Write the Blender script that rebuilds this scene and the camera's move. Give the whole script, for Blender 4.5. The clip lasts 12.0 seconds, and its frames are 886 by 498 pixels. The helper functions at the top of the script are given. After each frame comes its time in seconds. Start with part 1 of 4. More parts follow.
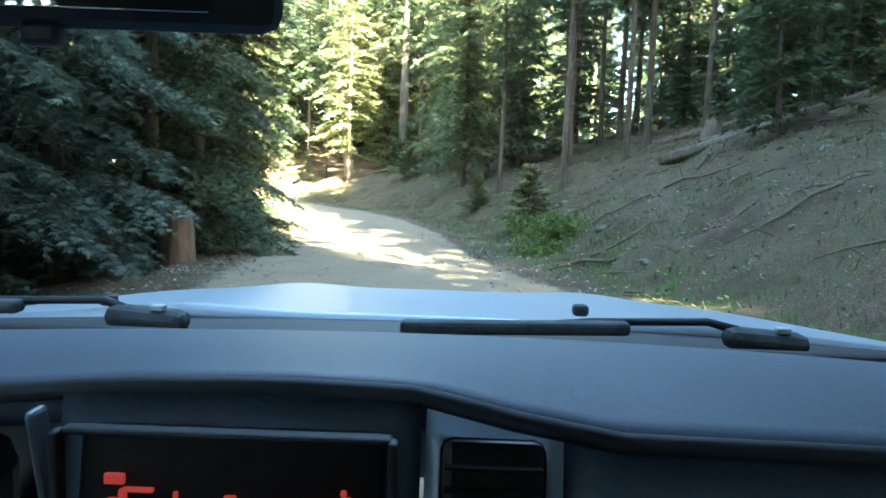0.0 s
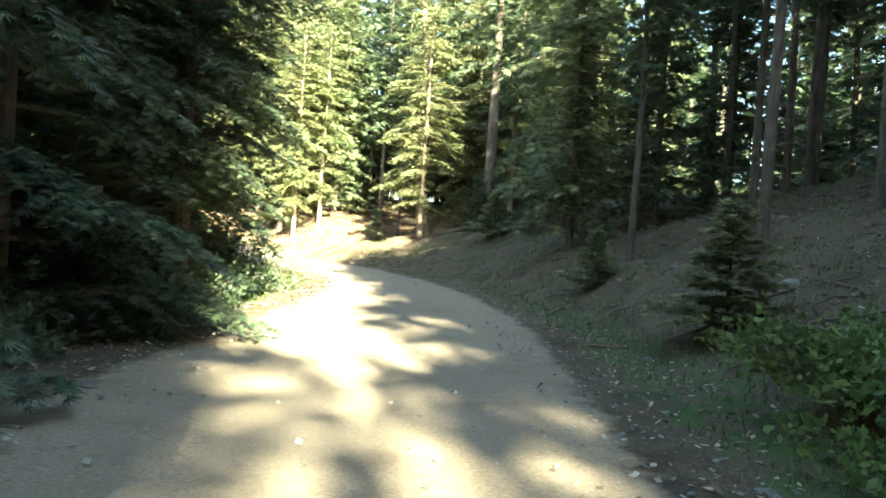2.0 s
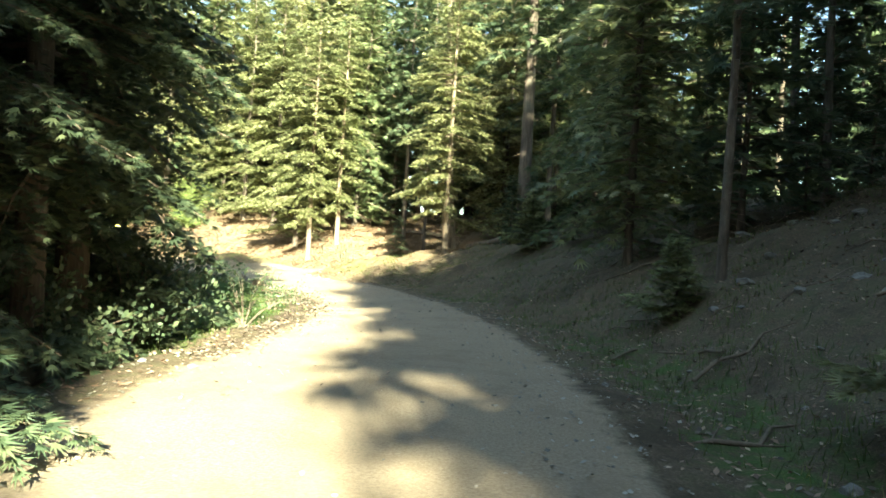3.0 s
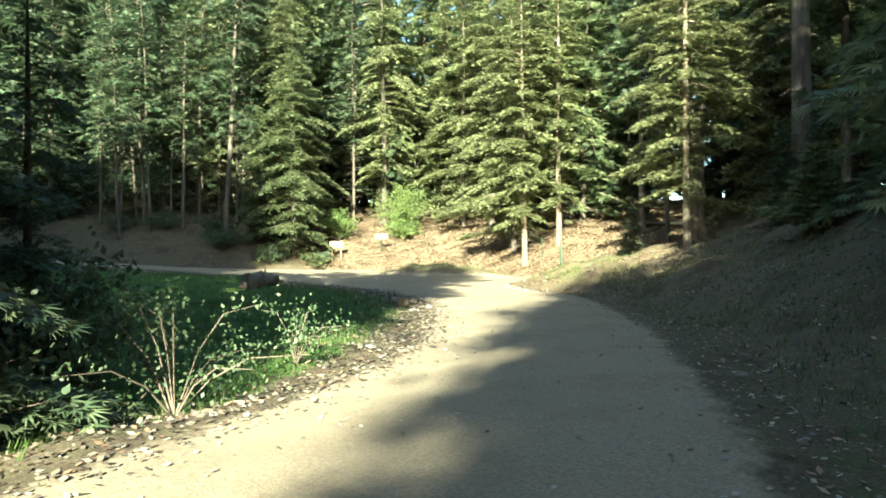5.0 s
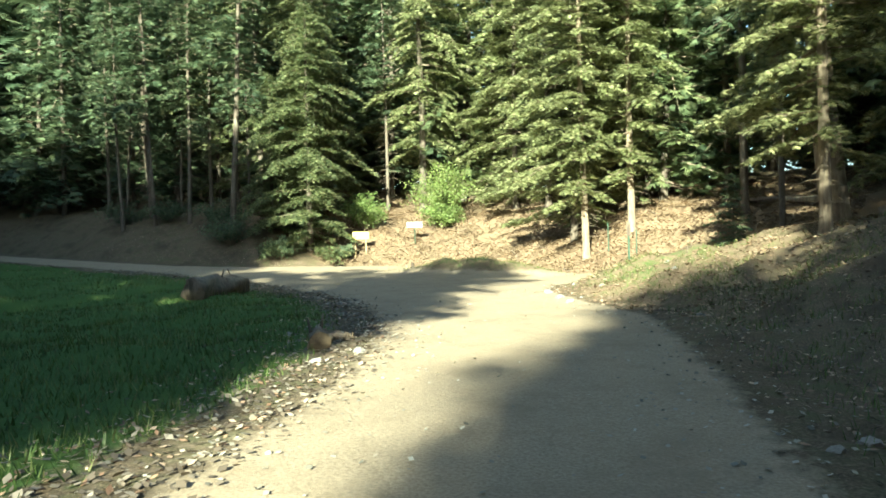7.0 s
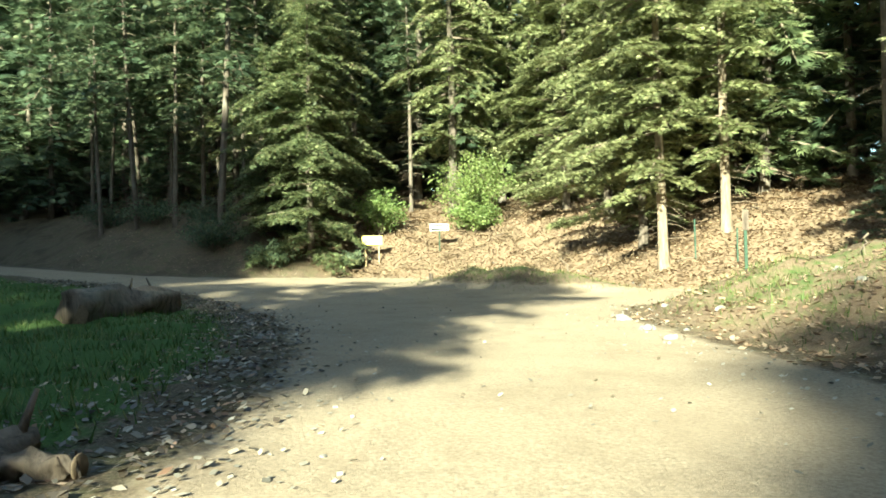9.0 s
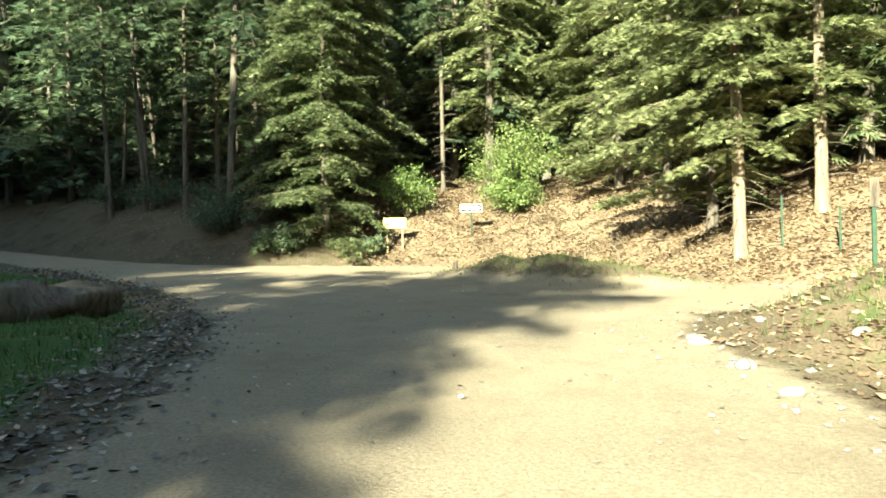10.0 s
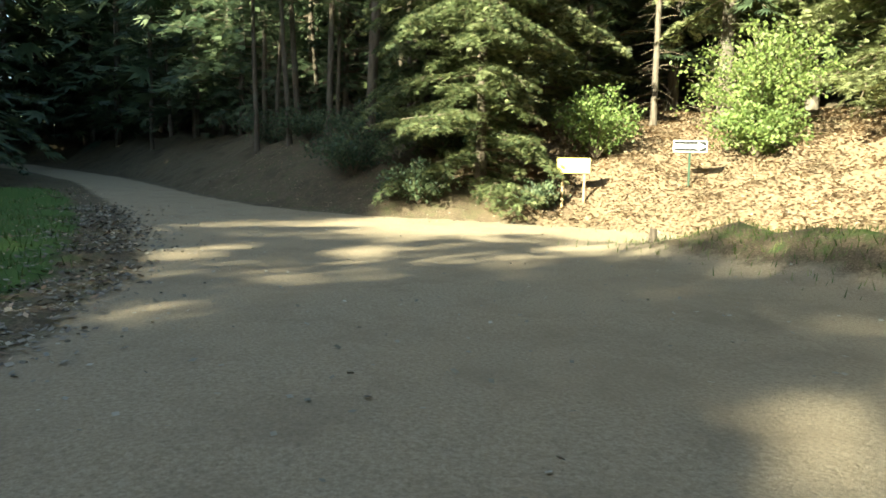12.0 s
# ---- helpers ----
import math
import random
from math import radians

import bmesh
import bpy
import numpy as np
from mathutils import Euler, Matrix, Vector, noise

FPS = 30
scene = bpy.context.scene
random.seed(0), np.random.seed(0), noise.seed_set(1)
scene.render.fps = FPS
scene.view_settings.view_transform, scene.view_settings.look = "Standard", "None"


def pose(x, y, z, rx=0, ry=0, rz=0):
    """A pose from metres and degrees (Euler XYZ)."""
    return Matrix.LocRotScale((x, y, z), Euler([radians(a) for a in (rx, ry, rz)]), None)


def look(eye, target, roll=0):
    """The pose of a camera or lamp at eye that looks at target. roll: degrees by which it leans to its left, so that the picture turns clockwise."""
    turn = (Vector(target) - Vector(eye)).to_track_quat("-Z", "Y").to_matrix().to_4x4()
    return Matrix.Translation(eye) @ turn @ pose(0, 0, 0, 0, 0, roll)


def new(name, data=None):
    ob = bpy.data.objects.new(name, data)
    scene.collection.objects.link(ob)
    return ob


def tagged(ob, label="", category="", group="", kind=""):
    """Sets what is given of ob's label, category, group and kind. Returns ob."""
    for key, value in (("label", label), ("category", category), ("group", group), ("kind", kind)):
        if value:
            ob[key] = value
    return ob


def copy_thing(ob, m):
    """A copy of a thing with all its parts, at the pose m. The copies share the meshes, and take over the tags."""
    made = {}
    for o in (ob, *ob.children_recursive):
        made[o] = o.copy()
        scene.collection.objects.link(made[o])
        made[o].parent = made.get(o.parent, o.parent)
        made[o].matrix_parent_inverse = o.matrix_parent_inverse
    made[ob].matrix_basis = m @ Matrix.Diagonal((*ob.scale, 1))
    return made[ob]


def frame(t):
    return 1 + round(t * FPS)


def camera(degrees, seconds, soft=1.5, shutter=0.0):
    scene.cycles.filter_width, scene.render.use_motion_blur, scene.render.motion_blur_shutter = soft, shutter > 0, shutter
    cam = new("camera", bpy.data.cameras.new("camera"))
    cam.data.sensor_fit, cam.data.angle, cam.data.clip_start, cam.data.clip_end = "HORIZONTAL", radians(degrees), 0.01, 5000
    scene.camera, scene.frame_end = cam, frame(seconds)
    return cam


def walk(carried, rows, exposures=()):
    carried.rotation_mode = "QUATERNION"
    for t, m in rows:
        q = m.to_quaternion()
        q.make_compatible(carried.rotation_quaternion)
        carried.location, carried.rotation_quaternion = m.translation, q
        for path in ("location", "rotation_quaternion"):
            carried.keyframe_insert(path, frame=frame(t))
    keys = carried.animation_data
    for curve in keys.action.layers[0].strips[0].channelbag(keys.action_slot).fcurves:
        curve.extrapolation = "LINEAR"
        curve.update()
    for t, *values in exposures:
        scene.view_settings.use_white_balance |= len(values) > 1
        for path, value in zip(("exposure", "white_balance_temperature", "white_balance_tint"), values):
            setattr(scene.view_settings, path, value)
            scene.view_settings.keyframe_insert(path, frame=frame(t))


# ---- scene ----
cam = camera(66.0, 12.0, 1.7)
PATH = [
    (0, (0.000, -0.000, 1.350), (-0.000, 1.990, 1.148), 2.1),
    (0.5, (-0.014, 2.641, 1.322), (-0.009, 4.631, 1.128), 2.4),
    (1, (0.022, 5.350, 1.298), (0.032, 7.342, 1.114), 2.5),
    (1.5, (0.005, 8.051, 1.158), (-0.080, 10.044, 1.024), 2.3),
    (2, (-0.167, 10.814, 1.036), (-0.442, 12.795, 1.015), 3.9),
    (2.5, (-0.321, 13.374, 1.048), (-0.642, 15.348, 1.058), 3.6),
    (3, (-0.540, 15.845, 1.045), (-0.919, 17.809, 1.060), 3.4),
    (3.5, (-0.346, 17.846, 0.843), (-1.031, 19.725, 0.868), 0.8),
    (3.7, (-0.320, 18.624, 0.781), (-1.109, 20.462, 0.826), -0.2),
    (5.3, (-1.137, 25.314, 1.059), (-2.253, 26.974, 1.051), -0.4),
    (5.5, (-1.396, 26.095, 1.091), (-2.524, 27.747, 1.076), -0.5),
    (6, (-2.129, 28.159, 1.119), (-3.298, 29.782, 1.093), -0.9),
    (6.5, (-2.908, 30.165, 1.124), (-4.109, 31.764, 1.093), -1.3),
    (7, (-3.670, 32.202, 1.076), (-4.958, 33.732, 1.053), -1.6),
    (7.2, (-3.986, 32.947, 1.089), (-5.333, 34.425, 1.066), -2.0),
    (8.8, (-7.529, 37.777, 0.638), (-8.910, 39.224, 0.666), -1.2),
    (9, (-7.970, 38.423, 0.650), (-9.360, 39.861, 0.676), -1.3),
    (9.5, (-8.994, 40.104, 0.684), (-10.433, 41.493, 0.693), -1.2),
    (10, (-10.041, 41.746, 0.712), (-11.538, 43.071, 0.692), -1.3),
    (10.5, (-11.151, 43.256, 0.737), (-12.697, 44.524, 0.716), -0.6),
    (11, (-12.407, 44.768, 0.758), (-14.017, 45.953, 0.721), 0.3),
    (11.5, (-13.810, 46.191, 0.741), (-15.479, 47.292, 0.693), 0.4),
    (12, (-15.446, 47.236, 0.718), (-17.270, 48.039, 0.550), 1.1),
]

walk(cam, [(t, look(eye, target, roll)) for t, eye, target, roll in PATH],
     exposures=[(0.0, 5.55, 6300, -5), (0.5, 5.4, 6300, -5), (1.0, 5.1, 6300, -5), (2.0, 4.25, 6400, -5), (2.5, 3.9, 6500, -6), (3.7, 3.3, 6600, -5), (5.3, 3.0, 5900, -11), (7.2, 2.88, 5950, -11), (9.0, 2.8, 6050, -10), (10.5, 2.85, 6350, -8), (12.0, 3.0, 6600, -6)])

# ---------------------------------------------------------------- light
SUN_AZ = (0.40, -0.917)          # towards the sun, on the ground
SUN_EL = 24.0
world = bpy.data.worlds.new("sky")
scene.world = world
world.use_nodes = True
wn = world.node_tree
sky = wn.nodes.new("ShaderNodeTexSky")
sky.sky_type = "NISHITA"
sky.sun_disc = False
sky.sun_elevation = radians(SUN_EL)
sky.sun_rotation = math.atan2(SUN_AZ[0], SUN_AZ[1])
wn.nodes["Background"].inputs[1].default_value = 0.062
wn.links.new(sky.outputs[0], wn.nodes["Background"].inputs[0])
sun_data = bpy.data.lights.new("sun", "SUN")
sun_data.energy = 5.0
sun_data.angle = radians(0.6)
sun_data.color = (1.0, 0.93, 0.76)
sun = new("sun", sun_data)
ce = math.cos(radians(SUN_EL)) / math.hypot(*SUN_AZ)
sun.matrix_world = look((0, 0, 60), (-SUN_AZ[0] * ce, -SUN_AZ[1] * ce, 60 - math.sin(radians(SUN_EL))))


# ---------------------------------------------------------------- materials
def material(name, rough=0.8, spec=0.3):
    m = bpy.data.materials.new(name)
    m.use_nodes = True
    b = m.node_tree.nodes["Principled BSDF"]
    b.inputs["Roughness"].default_value = rough
    b.inputs["Specular IOR Level"].default_value = spec
    return m, m.node_tree.nodes, m.node_tree.links, b


def noise_tex(n, l, scale, detail=4.0, rough=0.55, coords="Object", stretch=None):
    tc = n.new("ShaderNodeTexCoord")
    t = n.new("ShaderNodeTexNoise")
    t.inputs["Scale"].default_value = scale
    t.inputs["Detail"].default_value = detail
    t.inputs["Roughness"].default_value = rough
    if stretch:
        mp = n.new("ShaderNodeMapping")
        mp.inputs["Scale"].default_value = stretch
        l.new(tc.outputs[coords], mp.inputs[0])
        l.new(mp.outputs[0], t.inputs["Vector"])
    else:
        l.new(tc.outputs[coords], t.inputs["Vector"])
    return t.outputs["Fac"]


def ramp(n, l, fac, stops):
    r = n.new("ShaderNodeValToRGB")
    e = r.color_ramp.elements
    while len(e) < len(stops):
        e.new(0.5)
    for el, (p, c) in zip(e, stops):
        el.position, el.color = p, (*c, 1)
    l.new(fac, r.inputs[0])
    return r.outputs[0]


def mix(n, l, fac, a, b, kind="MIX"):
    m = n.new("ShaderNodeMix")
    m.data_type = "RGBA"
    m.blend_type = kind
    if isinstance(fac, float):
        m.inputs[0].default_value = fac
    else:
        l.new(fac, m.inputs[0])
    for s, v in ((m.inputs[6], a), (m.inputs[7], b)):
        if isinstance(v, tuple):
            s.default_value = (*v, 1)
        else:
            l.new(v, s)
    return m.outputs[2]


def math_node(n, l, op, a, b=0.0):
    m = n.new("ShaderNodeMath")
    m.operation = op
    m.use_clamp = op == "MULTIPLY"
    for s, v in zip(m.inputs, (a, b)):
        if isinstance(v, (int, float)):
            s.default_value = v
        else:
            l.new(v, s)
    return m.outputs[0]


def bump(n, l, b, height, strength, dist):
    k = n.new("ShaderNodeBump")
    k.inputs["Strength"].default_value = strength
    k.inputs["Distance"].default_value = dist
    l.new(height, k.inputs["Height"])
    l.new(k.outputs[0], b.inputs["Normal"])


def ground_material():
    """Gravel, needle litter and grass, blended by what lies on the ground."""
    m, n, l, b = material("forest_ground", 0.95, 0.15)
    at = n.new("ShaderNodeAttribute")
    at.attribute_name = "cover"
    sep = n.new("ShaderNodeSeparateColor")
    l.new(at.outputs["Color"], sep.inputs[0])
    fine = noise_tex(n, l, 34.0, 6.0, 0.75)
    mid = noise_tex(n, l, 3.0, 5.0, 0.65)
    big = noise_tex(n, l, 0.35, 4.0)
    gravel = ramp(n, l, fine, [(0.3, (0.15, 0.115, 0.077)), (0.52, (0.30, 0.24, 0.165)), (0.75, (0.44, 0.36, 0.265))])
    coarse = noise_tex(n, l, 1.1, 5.0, 0.7)
    gravel = mix(n, l, ramp(n, l, coarse, [(0.48, (0, 0, 0)), (0.68, (0.55, 0.55, 0.55))]), gravel, (0.17, 0.128, 0.085))
    gravel = mix(n, l, math_node(n, l, "MULTIPLY", big, 0.55), gravel, (0.25, 0.185, 0.12))
    litter = ramp(n, l, fine, [(0.28, (0.028, 0.021, 0.014)), (0.47, (0.085, 0.063, 0.04)), (0.6, (0.165, 0.123, 0.08)), (0.78, (0.34, 0.27, 0.19))])
    litter = mix(n, l, ramp(n, l, mid, [(0.45, (0, 0, 0)), (0.7, (0.7, 0.7, 0.7))]), litter, (0.075, 0.085, 0.035))
    patch = noise_tex(n, l, 0.9, 6.0, 0.7)
    litter = mix(n, l, ramp(n, l, patch, [(0.5, (0, 0, 0)), (0.62, (0.8, 0.8, 0.8))]), litter, (0.055, 0.04, 0.026))
    clods = noise_tex(n, l, 5.5, 6.0, 0.75)
    litter = mix(n, l, ramp(n, l, clods, [(0.56, (0, 0, 0)), (0.68, (0.7, 0.7, 0.7))]), litter, (0.17, 0.128, 0.088))
    dry = ramp(n, l, fine, [(0.3, (0.115, 0.074, 0.045)), (0.55, (0.215, 0.15, 0.096)), (0.75, (0.32, 0.238, 0.16))])
    litter = mix(n, l, math_node(n, l, "MULTIPLY", sep.outputs[2], 0.9), litter, dry)
    grass = ramp(n, l, fine, [(0.3, (0.03, 0.055, 0.012)), (0.6, (0.075, 0.12, 0.03)), (0.8, (0.16, 0.17, 0.06))])
    gmask = n.new("ShaderNodeMapRange")
    gmask.inputs[1].default_value, gmask.inputs[2].default_value = 0.7, 0.95
    l.new(math_node(n, l, "ADD", sep.outputs[1], mid), gmask.inputs[0])
    dirt = mix(n, l, gmask.outputs[0], litter, grass)
    rmask = n.new("ShaderNodeMapRange")
    rmask.inputs[1].default_value, rmask.inputs[2].default_value = 0.85, 1.15
    l.new(math_node(n, l, "ADD", sep.outputs[0], mid), rmask.inputs[0])
    col = mix(n, l, rmask.outputs[0], dirt, gravel)
    l.new(col, b.inputs["Base Color"])
    bump(n, l, b, math_node(n, l, "ADD", fine, mid), 0.5, 0.03)
    return m


def bark_material(name, dark, pale, scale=1.0):
    m, n, l, b = material(name, 0.9, 0.15)
    f = noise_tex(n, l, 9.0 * scale, 6.0, 0.7, "Object", (1.0, 1.0, 0.16))
    g = noise_tex(n, l, 1.3, 3.0)
    c = ramp(n, l, f, [(0.32, dark), (0.7, pale)])
    c = mix(n, l, ramp(n, l, g, [(0.5, (0, 0, 0)), (0.75, (0.5, 0.5, 0.5))]), c, (0.20, 0.20, 0.15))
    l.new(c, b.inputs["Base Color"])
    bump(n, l, b, f, 0.9, 0.04)
    return m


def leaf_material(name, dark, mid, pale, trans=0.35):
    m, n, l, b = material(name, 0.55, 0.35)
    geo = n.new("ShaderNodeNewGeometry")
    info = n.new("ShaderNodeObjectInfo")
    c = ramp(n, l, geo.outputs["Random Per Island"], [(0.0, dark), (0.55, mid), (1.0, pale)])
    hsv = n.new("ShaderNodeHueSaturation")
    hue = n.new("ShaderNodeMapRange")
    hue.inputs[3].default_value, hue.inputs[4].default_value = 0.485, 0.515
    l.new(info.outputs["Random"], hue.inputs[0])
    l.new(hue.outputs[0], hsv.inputs["Hue"])
    val = n.new("ShaderNodeMapRange")
    val.inputs[1].default_value, val.inputs[2].default_value = 0.3, 0.7
    val.inputs[3].default_value, val.inputs[4].default_value = 0.62, 1.32
    l.new(noise_tex(n, l, 1.5, 3.0), val.inputs[0])
    l.new(val.outputs[0], hsv.inputs["Value"])
    l.new(c, hsv.inputs["Color"])
    l.new(hsv.outputs[0], b.inputs["Base Color"])
    tr = n.new("ShaderNodeBsdfTranslucent")
    l.new(hsv.outputs[0], tr.inputs[0])
    ms = n.new("ShaderNodeMixShader")
    ms.inputs[0].default_value = trans
    l.new(b.outputs[0], ms.inputs[1])
    l.new(tr.outputs[0], ms.inputs[2])
    l.new(ms.outputs[0], n["Material Output"].inputs[0])
    return m


def plain(name, colour, rough=0.6, spec=0.4, metal=0.0, scale=30.0, vary=0.25, bumps=0.0):
    m, n, l, b = material(name, rough, spec)
    b.inputs["Metallic"].default_value = metal
    f = noise_tex(n, l, scale, 5.0, 0.6)
    lo = tuple(c * (1 - vary) for c in colour)
    hi = tuple(min(1.0, c * (1 + vary)) for c in colour)
    l.new(ramp(n, l, f, [(0.3, lo), (0.7, hi)]), b.inputs["Base Color"])
    if bumps:
        bump(n, l, b, f, 0.5, bumps)
    return m


GROUND = ground_material()
BARK = bark_material("grey_brown_bark", (0.045, 0.034, 0.025), (0.16, 0.13, 0.10))
BARK_PALE = bark_material("pale_bark", (0.10, 0.075, 0.05), (0.32, 0.25, 0.175))
BARK_RED = bark_material("reddish_bark", (0.09, 0.05, 0.03), (0.30, 0.19, 0.12), 0.7)
TWIG = plain("dead_twig", (0.16, 0.125, 0.09), 0.9, 0.1)
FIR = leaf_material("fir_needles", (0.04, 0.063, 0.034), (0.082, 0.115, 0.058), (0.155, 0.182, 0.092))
# Paler copies of the fir needles: sunlight put into the colour, fully then half.
FIR_SUNLIT = leaf_material("sunlit_fir_needles", (0.105, 0.122, 0.052), (0.225, 0.24, 0.102), (0.38, 0.38, 0.19), 0.48)
FIR_MID = leaf_material("half_sunlit_fir_needles", (0.075, 0.1, 0.048), (0.155, 0.185, 0.08), (0.28, 0.295, 0.14), 0.45)
# Bluish needles, with their pale sky sheen put into the colour.
FIR_BLUE = leaf_material("bluish_sheen_fir_needles", (0.08, 0.112, 0.082), (0.145, 0.19, 0.14), (0.25, 0.29, 0.215))
BUSH = leaf_material("broad_leaves", (0.075, 0.12, 0.03), (0.145, 0.205, 0.055), (0.24, 0.30, 0.10), 0.45)
GRASS = leaf_material("grass_blades", (0.05, 0.09, 0.02), (0.09, 0.14, 0.03), (0.20, 0.20, 0.08), 0.4)
STONE = plain("grey_stone", (0.20, 0.185, 0.16), 0.9, 0.2, 0.0, 14.0, 0.4, 0.02)


# ---------------------------------------------------------------- helpers
def part(name, bm, mat, parent=None, label="", smooth=False):
    """Links a bmesh (or a ready mesh) as one object under a thing."""
    if isinstance(bm, bmesh.types.BMesh):
        me = bpy.data.meshes.new(name)
        bm.to_mesh(me)
        bm.free()
    else:
        me = bm
    me.materials.append(mat)
    if smooth:
        me.shade_smooth()
    ob = new(name, me)
    ob.parent = parent
    if label:
        tagged(ob, label)
    return ob


def mesh_of(name, verts, faces):
    me = bpy.data.meshes.new(name)
    me.from_pydata(np.asarray(verts).tolist(), [], np.asarray(faces).tolist() if isinstance(faces, np.ndarray) else faces)
    return me


TABLES = {}


def value_noise(x, y, seed=0):
    """Smooth noise on the plane, -1 to 1, for whole arrays."""
    if seed not in TABLES:
        TABLES[seed] = np.random.RandomState(seed).rand(256, 256) * 2 - 1
    table = TABLES[seed]
    xi, yi = np.floor(x).astype(int), np.floor(y).astype(int)
    fx, fy = x - xi, y - yi
    fx, fy = fx * fx * (3 - 2 * fx), fy * fy * (3 - 2 * fy)
    g = lambda a, b: table[a % 256, b % 256]
    return (g(xi, yi) * (1 - fx) + g(xi + 1, yi) * fx) * (1 - fy) + (g(xi, yi + 1) * (1 - fx) + g(xi + 1, yi + 1) * fx) * fy


# ---------------------------------------------------------------- the land
# Outline of the gravel: right edge going out, corner, far edge, then back along the left edge.
# The bend behind y = 0 is unseen, turned aside for the shading trees.
RIGHT_EDGE = [(-26, -19), (-14, -14), (-5, -10), (0.3, -5.5), (2.3, 0), (1.9, 6), (1.6, 9.3), (1.0, 12.2), (0.6, 15), (0.3, 19), (-0.1, 23), (-0.6, 26), (-1.8, 30),
              (-3.0, 33), (-4.2, 36), (-6.2, 40), (-9.2, 45), (-12.3, 47.8), (-14.2, 49.2), (-15.2, 51.5), (-14.6, 54)]
FAR_EDGE = [(-12.5, 56.2), (-10.5, 57.6), (-12.5, 58.0), (-15.5, 57.3), (-18, 57.5), (-22, 59.6), (-26, 59.3), (-29, 58.6),
            (-31.5, 56.8), (-33.3, 53), (-37, 50.6), (-42, 49), (-62, 45.6), (-90, 37.7)]
LEFT_EDGE = [(-90, 33), (-62, 41.5), (-50, 44.5), (-36, 46.5), (-30, 47.1), (-25, 47.2), (-21, 46.4), (-17.6, 44.7), (-15, 43.1),
             (-12.8, 41.2), (-10.6, 38.8), (-8.8, 36), (-7.2, 33.2), (-6.2, 31), (-5.8, 28), (-5.2, 24), (-4.6, 20), (-4, 16),
             (-3.5, 12.1), (-3, 8.2), (-2.9, 0), (-4.3, -3.2), (-8, -6.3), (-16, -9.5), (-27, -13.5)]
OUTLINE = np.array(RIGHT_EDGE + FAR_EDGE + LEFT_EDGE, float)
# Middle of the road with its height.
SPINE = np.array([(-26.5, -16.2, 0.3), (-15, -11.7, 0.2), (-6.5, -8.2, 0.1), (-2.0, -4.4, 0.02), (-0.3, 0, 0), (-0.7, 8, -0.05), (-1.4, 14, -0.3), (-2.1, 20, -0.5), (-2.9, 26, -0.55), (-4.6, 32, -0.45),
                  (-8, 38, -0.5), (-14, 46, -0.5), (-20, 51, -0.45), (-26, 52, -0.28), (-35, 49.5, 0.1), (-50, 46.5, 0.8), (-90, 36, 2.5)])


def along(x, y, line, values=None):
    """Distance to a line of points, the side (positive: right of it) and the value there."""
    best = np.full(x.shape, 1e9)
    side, val = np.zeros(x.shape), np.zeros(x.shape)
    for i in range(len(line) - 1):
        a, b = line[i][:2], line[i + 1][:2]
        d = b - a
        t = np.clip(((x - a[0]) * d[0] + (y - a[1]) * d[1]) / (d @ d), 0, 1)
        px, py = a[0] + t * d[0], a[1] + t * d[1]
        dist = np.hypot(x - px, y - py)
        near = dist < best
        best = np.where(near, dist, best)
        side = np.where(near, (x - a[0]) * d[1] - (y - a[1]) * d[0], side)
        if values is not None:
            val = np.where(near, values[i] * (1 - t) + values[i + 1] * t, val)
    return best, side, val


def inside(x, y, poly):
    hit = np.zeros(x.shape, bool)
    for (x0, y0), (x1, y1) in zip(poly, np.roll(poly, -1, 0)):
        cut = ((y0 > y) != (y1 > y)) & (x < (x1 - x0) * (y - y0) / (y1 - y0 + 1e-12) + x0)
        hit ^= cut
    return hit


def smooth_step(v, a, b):
    t = np.clip((v - a) / (b - a), 0, 1)
    return t * t * (3 - 2 * t)


